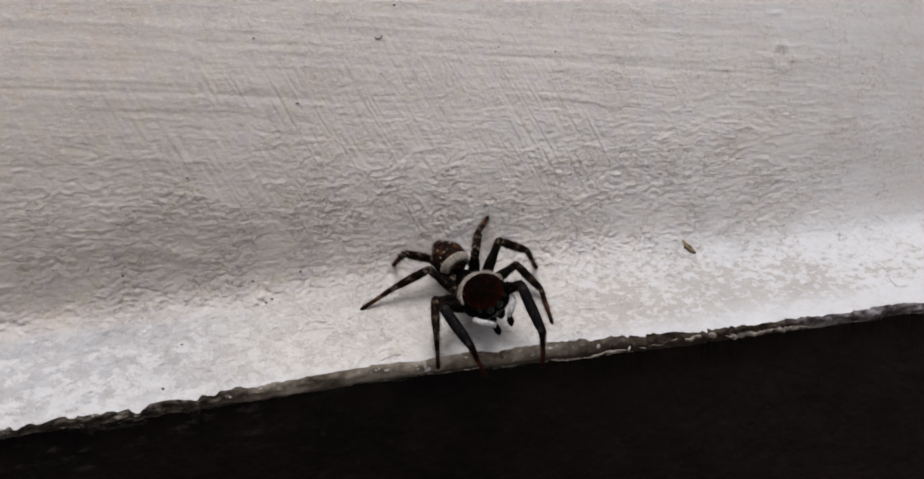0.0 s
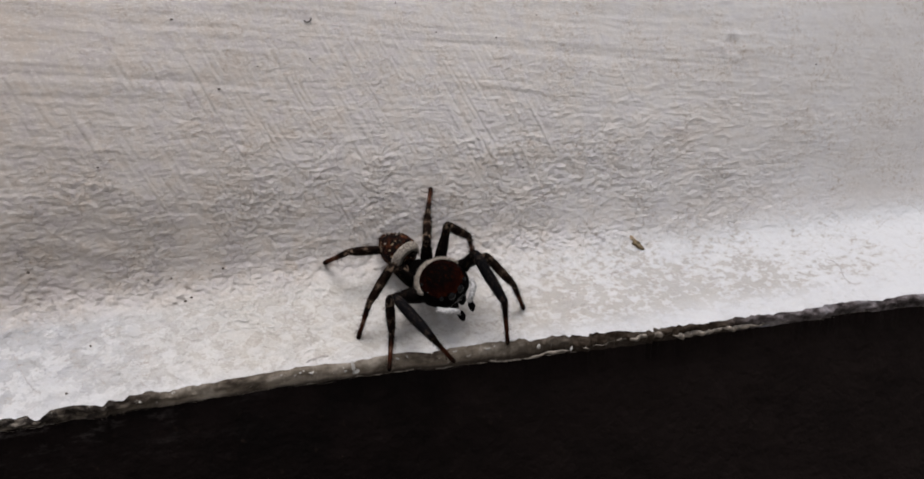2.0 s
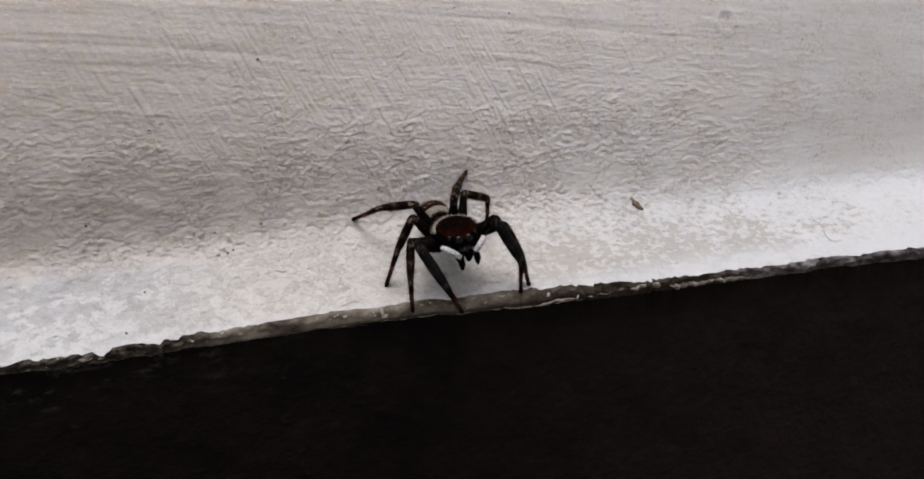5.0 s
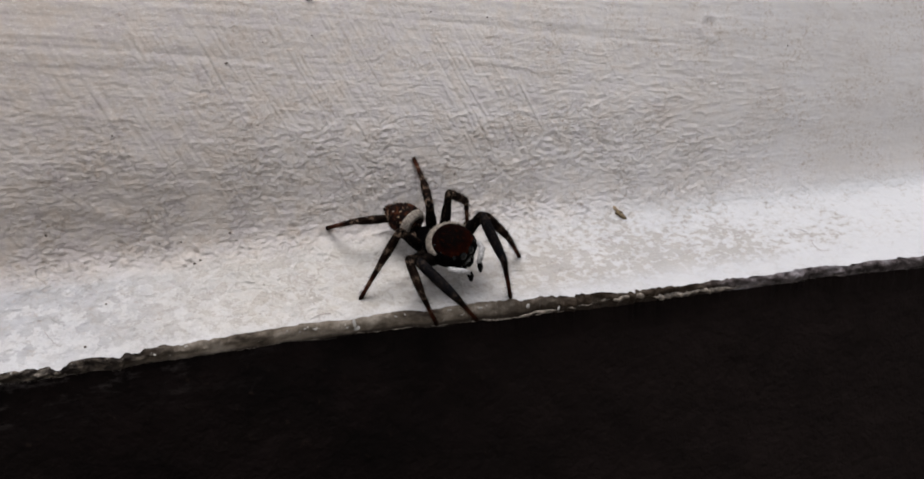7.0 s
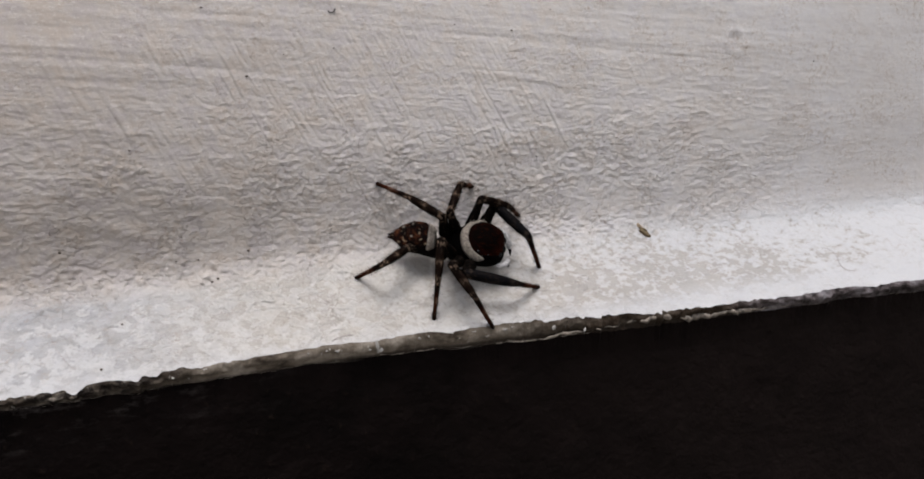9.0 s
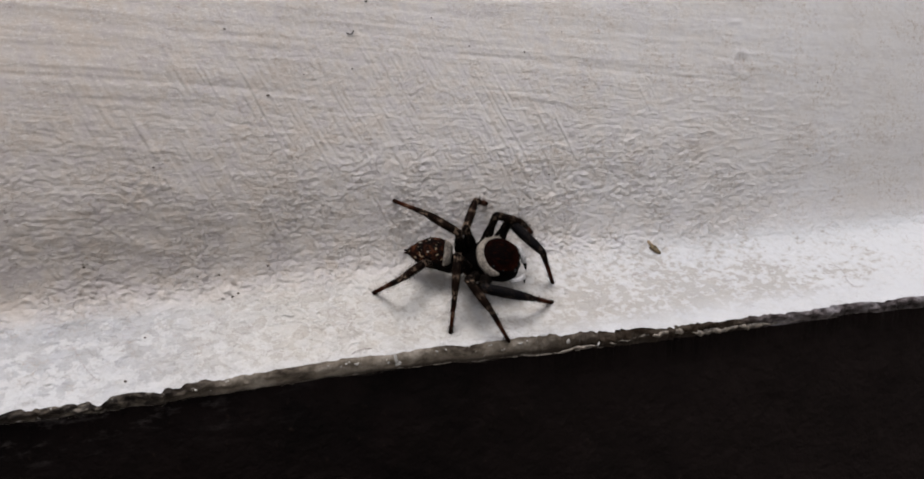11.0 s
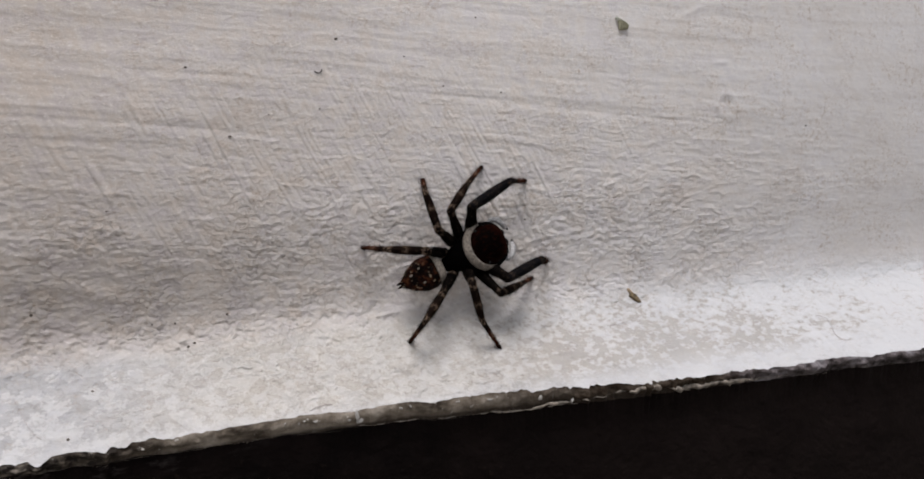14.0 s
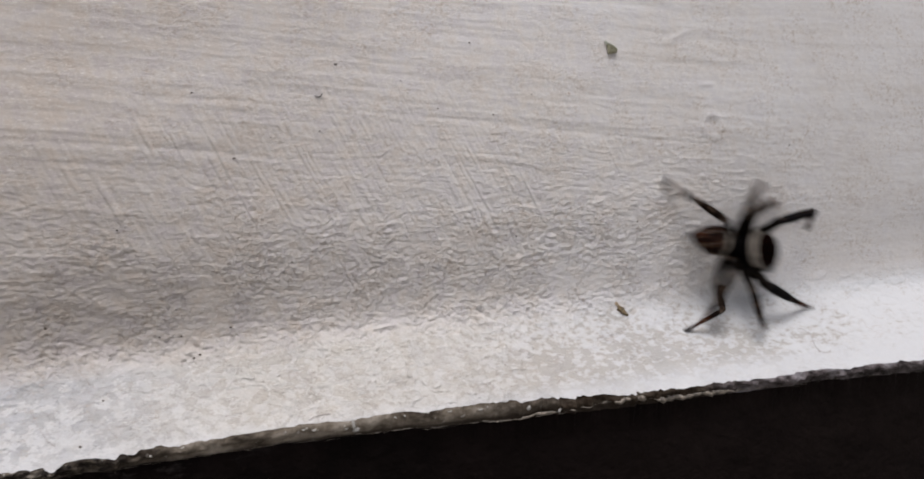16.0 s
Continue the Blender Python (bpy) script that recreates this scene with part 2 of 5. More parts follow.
def dark_paint():
    n = Nodes("dark_brown_paint", 0.8, 0, 0.06)
    a = n.ramp(n.noise(3 * MM, 4, 0.6), (0.35, (0.0024, 0.0014, 0.0012)), (0.7, (0.0064, 0.0038, 0.0034)))
    fleck = n.ramp(n.noise(0.5 * MM, 3), (0.66, 0.0), (0.78, 0.5))
    a = n.mix(fleck, a, (0.022, 0.0145, 0.011))
    # paler to the right: the light reflected there is put into the colour
    a = n.mix(n.maths("MULTIPLY", n.axis(0, 0 * MM, 20 * MM), n.ramp(n.noise(1.6 * MM, 5, 0.65), (0.3, 0.3), (0.7, 1.0))), a, (0.0112, 0.0074, 0.0066))
    smear = n.ramp(n.noise(0.8 * MM, 5, 0.7, n.mapped((0.35, 1, 1.2), (0, -8, 0))), (0.54, 0.0), (0.72, 0.6))
    near = n.maths("MULTIPLY", n.ramp(n.axis(2, -3.0 * MM, -0.2 * MM), (0.0, 0.0), (1.0, 1.0)), n.axis(0, -3 * MM, -12 * MM))
    a = n.mix(n.maths("MULTIPLY", smear, near), a, (0.10, 0.085, 0.08))
    return n.done(a, n.maths("ADD", n.noise(0.5 * MM, 4, 0.6), n.noise(2.5 * MM, 2)), 0.2 * MM)


def plain(name, color, rough=0.6, size=0.3 * MM, spread=0.25, depth=0.02 * MM, spec=0.5, sheen=0.0):
    n = Nodes(name, rough, 0, spec)
    lo, hi = tuple(c * (1 - spread) for c in color), tuple(min(1, c * (1 + spread)) for c in color)
    v = n.noise(size, 4, 0.6)
    return n.done(n.ramp(v, (0.35, lo), (0.65, hi)), v, depth, sheen=sheen)


def abdomen_hide():
    n = Nodes("speckled_brown_hair", 0.7, 0, 0.05)
    v = n.noise(0.34 * MM, 4, 0.65, n.mapped((0.75, 1, 1)))
    a = n.ramp(v, (0.42, (0.0028, 0.0014, 0.0011)), (0.52, (0.012, 0.0036, 0.0020)), (0.60, (0.045, 0.0135, 0.0055)), (0.70, (0.12, 0.048, 0.02)))
    pale = n.ramp(n.noise(0.20 * MM, 3, 0.6, n.mapped((0.7, 1, 1))), (0.60, 0.0), (0.66, 0.75))
    a = n.mix(pale, a, (0.42, 0.31, 0.21))
    dark = n.ramp(n.noise(0.42 * MM, 2, 0.5), (0.56, 0.0), (0.62, 0.9))
    a = n.mix(dark, a, (0.003, 0.0016, 0.0013))
    return n.done(a, n.noise(0.08 * MM, 2, 0.6, n.mapped((0.3, 1, 1))), 0.06 * MM)


def carapace_shell():
    n = Nodes("red_brown_carapace", 0.55, 0, 0.006)
    away = n.tree.nodes.new("ShaderNodeVectorMath")
    away.operation = "DISTANCE"
    n.link(n.coord, away.inputs[0])
    away.inputs[1].default_value = (0.75 * MM, 0, 1.5 * MM)
    rim = n.maths("ADD", n.maths("MULTIPLY", away.outputs["Value"], 1.0 / (1.5 * MM)), n.maths("MULTIPLY", n.maths("SUBTRACT", n.noise(0.3 * MM, 3), 0.5), 0.7))
    a = n.ramp(rim, (0.46, (0.0018, 0.0008, 0.0007)), (0.76, (0.0075, 0.0016, 0.0010)), (0.92, (0.022, 0.0050, 0.0022)))
    a = n.mix(n.ramp(n.noise(0.16 * MM, 3, 0.65, n.mapped((0.5, 1, 1))), (0.56, 0.0), (0.70, 0.28)), a, (0.040, 0.0095, 0.004))
    return n.done(a, n.noise(0.09 * MM, 3), 0.04 * MM)


def leg_skin(name, base, band, tip, bands, length):
    """Leg colour with pale rings at the given parts of the length, and a redder end."""
    n = Nodes(name, 0.6, 0, 0.015)
    along = n.axis(0, 0.0, length * MM)
    wob = n.maths("ADD", along, n.maths("MULTIPLY", n.maths("SUBTRACT", n.noise(0.15 * MM, 3), 0.5), 0.45))
    a = n.mix(n.ramp(wob, (0.25, 0.0), (0.5, 1.0), (0.72, 0.8), (0.92, 0.1)), base, tip)
    for at, wide, much in bands:
        ring = n.ramp(wob, (max(0.0, at - wide - 0.02), 0.0), (max(0.0, at - wide) + 0.01, much), (at + wide, much), (at + wide + 0.03, 0.0))
        broken = n.ramp(n.noise(0.12 * MM, 3, 0.6, n.mapped((0.45, 1, 1))), (0.43, 0.0), (0.54, 1.0))
        a = n.mix(n.maths("MULTIPLY", ring, broken), a, band)
    hairs = n.ramp(n.noise(0.10 * MM, 3, 0.65, n.mapped((0.35, 1, 1))), (0.58, 0.0), (0.70, 0.20))
    a = n.mix(hairs, a, band)
    return n.done(a, n.noise(0.07 * MM, 3, 0.6, n.mapped((0.35, 1, 1))), 0.035 * MM)


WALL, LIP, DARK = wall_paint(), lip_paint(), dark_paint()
GROUND = plain("grey_ground", (0.22, 0.21, 0.19), 0.9, 0.05, 0.3, 2 * MM)
BLACK = plain("black_cuticle", (0.0014, 0.0011, 0.0011), 0.55, 0.2 * MM, 0.5, 0.03 * MM, 0.012)
BROWN, ABDOMEN = carapace_shell(), abdomen_hide()
CREAM = plain("cream_hair_band", (0.25, 0.215, 0.18), 0.75, 0.10 * MM, 0.55, 0.06 * MM, 0.2)
TAWNY = plain("tawny_hair", (0.085, 0.042, 0.022), 0.7, 0.2 * MM, 0.5, 0.0, 0.1)
PALE = plain("white_hair", (0.47, 0.455, 0.45), 0.7, 0.10 * MM, 0.4, 0.04 * MM, 0.3)
EYE = plain("glossy_black_eye", (0.003, 0.003, 0.003), 0.12, 0.3 * MM, 0.2, 0.0, 0.2)
PALE_SCRAP = plain("pale_scrap", (0.27, 0.20, 0.13), 0.8, 0.15 * MM, 0.4, 0.04 * MM)
FLAKE = plain("brown_flake", (0.14, 0.10, 0.052), 0.7, 0.2 * MM, 0.6, 0.04 * MM)
PALE_FLAKE = plain("pale_flake", (0.62, 0.62, 0.54), 0.6, 0.3 * MM, 0.2, 0.03 * MM)
OLIVE = plain("olive_paint_chip", (0.33, 0.31, 0.21), 0.7, 0.2 * MM, 0.3, 0.03 * MM)
LAYER = plain("torn_paint_layer", (0.19, 0.16, 0.13), 0.6, 0.3 * MM, 0.6, 0.06 * MM)
FIBRE = plain("grey_fibre", (0.40, 0.35, 0.335), 0.6, 0.4 * MM, 0.2)
DARK_HAIR = plain("dark_bristle", (0.06, 0.05, 0.045), 0.6, 0.2 * MM, 0.2)
DRIP = plain("white_paint_drip", (0.38, 0.36, 0.335), 0.55, 0.3 * MM, 0.15, 0.05 * MM)
SPECK = plain("dark_speck", (0.11, 0.088, 0.07), 0.8, 0.1 * MM, 0.3)


# ---- mesh helpers ----
def mesh_object(name, bm, material, smooth=True):
    me = bpy.data.meshes.new(name)
    bm.to_mesh(me)
    bm.free()
    for m in (material if isinstance(material, (list, tuple)) else (material,)):
        me.materials.append(m)
    me.polygons.foreach_set("use_smooth", [smooth] * len(me.polygons))
    return new(name, me)


def part(name, bm, material, parent, label=""):
    ob = mesh_object(name, bm, material)
    ob.parent = parent
    return tagged(ob, label)


def loft(bm, rings, closed_ends=True, material=0):
    """A skin over rings of equal length, each a list of points."""
    rows = [[bm.verts.new(p) for p in ring] for ring in rings]
    faces = []
    for a, b in zip(rows, rows[1:]):
        k = len(a)
        for i in range(k):
            faces.append(bm.faces.new((a[i], a[(i + 1) % k], b[(i + 1) % k], b[i])))
    if closed_ends:
        faces.append(bm.faces.new(rows[0][::-1]))
        faces.append(bm.faces.new(rows[-1]))
    for f in faces:
        f.material_index = material
    return faces


def ring_x(x, y, z, ry, rz, k=16, drop=0.0):
    """A ring across the x axis; its lower half flattened by drop."""
    out = []
    for i in range(k):
        a = 2 * math.pi * i / k
        c, s = math.cos(a), math.sin(a)
        out.append(Vector((x, y + ry * c, z + rz * s * (1 - drop if s < 0 else 1))) * MM)
    return out


def ball(bm, centre, radii, k=12, material=0):
    """A closed ellipsoid, given in millimetres."""
    m = Matrix.Translation(Vector(centre) * MM) @ Matrix.Diagonal((*[r * MM for r in radii], 1))
    made = bmesh.ops.create_uvsphere(bm, u_segments=k, v_segments=max(6, k * 2 // 3), radius=1.0, matrix=m)
    for v in made["verts"]:
        for f in v.link_faces:
            f.material_index = material


def bristles(bm, rnd, count, length, radius_at, size=(0.10, 0.30), lean=0.6, pale=0.0):
    """Fine setae round a limb along x."""
    for _ in range(count):
        x = rnd.uniform(0.04, 0.96) * length
        a = rnd.uniform(0, 2 * math.pi)
        r = radius_at(x / length) * 0.9
        out = Vector((0, math.cos(a), math.sin(a)))
        root = Vector((x, 0, 0)) + out * r
        tip = root + (out + Vector((lean + rnd.uniform(-0.2, 0.4), 0, 0))).normalized() * rnd.uniform(*size)
        side = Vector((1, 0, 0)).cross(out) * 0.011
        up = Vector((1, 0, 0)) * 0.011
        base = [bm.verts.new((root + p) * MM) for p in (side, up, -side)]
        t = bm.verts.new(tip * MM)
        which = 1 if rnd.random() < pale else 0
        for i in range(3):
            f = bm.faces.new((base[i], base[(i + 1) % 3], t))
            f.material_index = which


# ---- the wall, its ledge and the dark face below ----
def lattice_noise(x, z, seed):
    """Smooth noise between -1 and 1 over a lattice of unit cells, for arrays."""
    xi, zi = np.floor(x).astype(int), np.floor(z).astype(int)
    fx, fz = x - xi, z - zi
    fx, fz = fx * fx * (3 - 2 * fx), fz * fz * (3 - 2 * fz)

    def at(i, j):
        h = (i * 374761393 + j * 668265263 + seed * 974634777) & 0xFFFFFFFF
        h = ((h ^ (h >> 13)) * 1274126177) & 0xFFFFFFFF
        return ((h ^ (h >> 16)) & 0xFFFF) / 32767.5 - 1.0

    return (at(xi, zi) * (1 - fx) + at(xi + 1, zi) * fx) * (1 - fz) + (at(xi, zi + 1) * (1 - fx) + at(xi + 1, zi + 1) * fx) * fz


def octaves(x, z, seed, count=3):
    return sum(lattice_noise(x * 2 ** k, z * 2 ** k, seed + k) * 0.5 ** k for k in range(count))


def hump(v, middle, half):
    return np.exp(-((v - middle) / half) ** 2)


def edge_top(x):
    """Height of the ledge's front edge, in millimetres."""
    base = np.interp(x, [-60, -16, -11, -3, 3, 8, 13, 17, 28, 36, 80], [0.45, 0.30, 0.42, 0.47, 0.37, 0.23, -0.10, -0.27, -0.48, -0.74, -1.1])
    worn = np.clip((np.abs(x) - 5.5) / 4.0, 0, 1) * np.clip((27 - x) / 9, 0.2, 1)
    chip = lattice_noise(x * 0.8, x * 0 + 3.3, 5) * 0.06 + lattice_noise(x * 2.3, x * 0 + 1.7, 6) * (0.025 + 0.045 * worn) - np.clip(lattice_noise(x * 1.3, x * 0 + 4.4, 10) - 0.25, 0, 1) * (0.10 + 0.16 * worn)
    chip = chip + lattice_noise(x * 5.0, x * 0, 7) * (0.012 + 0.03 * worn) - worn * 0.14 * np.clip(lattice_noise(x * 3.1, x * 0 + 6.1, 12) - 0.3, 0, 1)
    return base + chip


def edge_foot(x):
    """Height of the lower line of the chipped front."""
    base = np.interp(x, [-60, -16, -8, 0, 3, 8, 13, 20, 28, 36, 80], [-0.3, -0.2, -0.38, -0.44, -0.58, -0.86, -1.0, -1.10, -1.18, -1.5, -2.6])
    return base + lattice_noise(x * 0.6, x * 0 + 9.1, 8) * 0.06 + lattice_noise(x * 3.1, x * 0 + 2.2, 9) * 0.035


def ledge_y(x, z):
    """The sloping ledge running into the upright wall; it gets flatter along the far stretch."""
    knee, slope = np.interp(x, [8, 20, 36], [4.12, 3.4, 3.1]), np.interp(x, [8, 20, 36], [0.766, 0.655, 0.61])
    a = (knee - z) / slope
    return -0.5 * (a + np.sqrt(a * a + 1.5))


def broad_form(x, z):
    """How the wall swells out above the ledge and leans back higher up, in millimetres."""
    k = 0.28 * np.clip((70 - x) / 34, 0, 1) + 0.50 * np.clip((2 - x) / 13, 0, 1) ** 0.9
    a, b = np.clip((z - 11.0) / 15.0, 0, 1), np.clip((z - 4.0) / 5.8, 0, 1)
    lean = 0.003 * hump(x, 8.0, 10.0) - 0.0022 * np.clip((x - 20) / 14, 0, 1)
    side = -0.035 * np.clip((-1 - x) / 9, 0, 1) - 0.022 * np.clip((x - 22) / 12, 0, 1)
    return k * (a * a * (3 - 2 * a) - b * b * (3 - 2 * b)) + 0.005 * np.clip(z - 9.0, 0, 15) ** 2 + lean * np.clip(z - 7.0, 0, 17) ** 2 + side * np.clip(z - 4.2, 0, 12)


def relief(x, z):
    """How far the surface stands back, in millimetres."""
    up = np.clip((z - 4.0) / 2.5, 0, 1)
    high = np.clip((z - 9.0) / 5.0, 0, 1)
    tilt = z + 0.115 * x + 0.25 * lattice_noise(x / 9.0, z / 6.0, 50)
    d = broad_form(x, z) + 0.09 * lattice_noise(x / 7.0, z / 5.0, 20) * up
    d = d - 0.12 * hump(x, -11.5, 1.2) * hump(z, 6.9 - 0.35 * (x + 11.5), 0.35)
    d = d - 0.04 * hump(x, 4.0, 2.2) * hump(z, 6.6 + 0.4 * (x - 4.0), 0.3)
    # strokes of a broad brush, falling a little to one side
    bristle = 0.017 * lattice_noise(x / 12.0, tilt / 0.58, 21) + 0.007 * lattice_noise(x / 5.0, tilt / 0.23, 22) + 0.0045 * lattice_noise(x / 2.2, tilt / 0.11, 52)
    d = d + up * (0.7 + 0.7 * high) * np.clip((44 - x) / 30, 0.4, 1) * bristle
    d = d + 0.018 * hump(tilt + 0.0004 * (x - 5) ** 2, 16.75, 0.13) * np.clip((x + 9) / 4, 0, 1) * np.clip((30 - x) / 10, 0, 1)
    d = d + 0.02 * hump(tilt, 13.9, 0.14) * np.clip((2 - x) / 5, 0, 1)
    # a small round scuff with a scrape running down from it, and two bumps under the paint
    ring = np.hypot((x - 25.35) / 0.62, (z - 14.75) / 0.72)
    d = d - 0.045 * hump(ring, 1.0, 0.33) + 0.03 * hump(ring, 0.0, 0.6)
    d = d - 0.035 * hump(x, 24.65 + 0.22 * (14.6 - z), 0.12) * np.clip((14.9 - z) / 0.4, 0, 1) * np.clip((z - 12.4) / 1.0, 0, 1)
    d = d - 0.06 * hump(x, 25.2, 0.45) * hump(z, 17.4, 0.16) - 0.06 * hump(x, 23.6, 0.9) * hump(z, 20.6 + 0.35 * (x - 23.6), 0.22)
    # slanting scratches of a stiff brush, long and thin
    wob = 0.10 * lattice_noise(x / 3.5, z / 3.5, 53) + 0.03 * lattice_noise(x / 0.7, z / 0.7, 57)
    s, w = 0.40 * x - 0.917 * z, 0.917 * x + 0.40 * z + wob
    field = np.clip(hump(x, 0.0, 14.0) * hump(z, 11.6, 5.2) * 1.9, 0, 1)
    cut = lattice_noise(s / 2.9 + 0.3 * w, w / 0.13, 23)
    nick = lattice_noise(s / 2.1 - 0.2 * w, w / 0.21, 36)
    hit = np.clip(0.8 + 0.5 * octaves(s / 3.0, w / 1.6, 77, 2), 0.45, 1.2)
    d = d + 0.68 * field * hit * (0.050 * np.clip(cut - 0.22, 0, 1) - 0.055 * np.clip(-cut - 0.25, 0, 1) - 0.080 * np.clip(nick - 0.40, 0, 1) + 0.03 * np.clip(-nick - 0.4, 0, 1))
    # short broken ridges between the strokes
    wx, wz = x + 0.16 * lattice_noise(x / 0.9, z / 0.9, 55), z + 0.13 * lattice_noise(x / 0.8, z / 0.8, 56)
    spread = np.clip((40 - x) / 16, 0.2, 1)
    scale = lattice_noise(wx / 0.85, (wz + 0.115 * x) / 0.24, 58) + 0.4 * lattice_noise(wx / 0.4, wz / 0.15, 59)
    d = d - up * spread * (0.34 + 0.54 * hump(z, 9.0, 5.0)) * (0.052 * np.clip(scale - 0.35, 0, 1) - 0.036 * np.clip(-scale - 0.45, 0, 1))
    # coarse, torn plaster low on the wall
    torn = np.maximum(0.56 * hump(z, 7.6, 4.4), 0.56 * hump(z, 4.5, 0.9)) * np.clip((38 - x) / 14, 0.15, 1) * (1 + 0.35 * np.clip((2 - x) / 8, 0, 1))
    torn = torn * np.clip(0.85 + 0.8 * octaves(x / 3.0, z / 1.9, 54, 2), 0.4, 1.35)
    r = octaves(wx / 1.2 + 0.3 * z, wz / 0.62, 24, 2)
    d = d - torn * 0.016 * np.clip(r, -0.6, 1.0)
    # edges of paint that has lifted and been coated again
    step = octaves(wx / 1.9 + 0.45 * wz, wz / 1.0, 81, 3) * 1.7
    step = step - np.floor(step)
    d = d - torn * np.clip(0.2 + octaves(x / 1.6, z / 1.1, 87, 2), 0, 1) * 0.05 * np.clip(step / 0.86, 0, 1) * np.clip((1 - step) / 0.14, 0, 1)
    crust = octaves(wx / 0.34 + 0.3 * wz, wz / 0.22, 37, 3)
    d = d - torn * 0.060 * np.clip(crust - 0.18, 0, 0.7) + torn * 0.066 * np.clip(-crust - 0.3, 0, 1)
    # rounded pebbling where the roller dabbed
    dab = np.clip(1.2 * hump(x, 11.0, 9.0) * hump(z, 8.6, 4.2), 0, 1)
    bead = octaves(wx / 0.52, wz / 0.40, 85, 2)
    d = d - (0.5 * torn + 0.55 * dab) * 0.046 * np.clip(bead - 0.05, 0, 0.6)
    fine = octaves(wx / 0.26 + z, wz / 0.19, 28, 2)
    d = d - (0.005 + 0.008 * torn + 0.005 * field) * fine
    # the film on the ledge
    low = np.clip((4.6 - z) / 1.2, 0, 1)
    coat = octaves(wx / 0.9, wz / 0.55, 31, 3)
    d = d - low * 0.024 * np.clip(coat * 6, -1, 1)  - low * 0.05 * lattice_noise(x / 4.0, z / 2.0, 34) - low * 0.03 * np.clip(crust - 0.3, 0, 1) + low * 0.03 * np.clip(-crust - 0.45, 0, 1)
    vein = np.abs(octaves(wx / 1.3 + 0.2 * z, wz / 0.8, 71, 2))
    scab = np.clip(octaves(x / 2.6, z / 1.6, 73, 2) + 0.35, 0, 1) * np.clip((26 - x) / 16, 0.25, 1)
    d = d - low * scab * 0.055 * np.clip(1 - vein / 0.15, 0, 1)
    mesh_line = np.abs(octaves(wx / 0.62 + 0.3 * z, wz / 0.42, 91, 2))
    d = d - low * 0.07 * np.clip(1 - mesh_line / 0.2, 0, 1) * np.clip(octaves(x / 1.7, z / 1.2, 93, 2) + 0.55, 0, 1) * np.clip((24 - x) / 14, 0.15, 1)
    pit = octaves(wx / 0.42, wz / 0.3, 75, 2)
    seam = np.clip(1 - np.abs(z - 4.3 - 0.5 * lattice_noise(x / 2.0, x * 0, 76)) / 1.6, 0, 1) * np.clip((24 - x) / 12, 0, 1)
    d = d + seam * (0.12 * np.clip(pit - 0.3, 0, 1) - 0.10 * np.clip(-pit - 0.25, 0, 1))
    return d


def grid_mesh(name, X, Y, Z, material):
    """A sheet over arrays of millimetres, rows by columns."""
    r, c = X.shape
    me = bpy.data.meshes.new(name)
    me.vertices.add(r * c)
    me.vertices.foreach_set("co", (np.stack([X, Y, Z], -1) * MM).astype(np.float32).ravel())
    i = np.arange((r - 1) * (c - 1))
    a = (i // (c - 1)) * c + i % (c - 1)
    quads = np.stack([a, a + 1, a + 1 + c, a + c], 1)
    me.loops.add(quads.size)
    me.loops.foreach_set("vertex_index", quads.ravel())
    me.polygons.add(len(quads))
    me.polygons.foreach_set("loop_start", np.arange(len(quads)) * 4)
    me.polygons.foreach_set("use_smooth", np.ones(len(quads), bool))
    me.update(calc_edges=True)
    me.validate()
    me.materials.append(material)
    return new(name, me)


XS = np.concatenate([[-3000, -1000, -300, -120, -60, -40, -32], np.arange(-25, -8, 0.065), np.arange(-8, 19, 0.044), np.arange(19, 47, 0.07), [56, 70, 110, 300, 1000, 3000]])


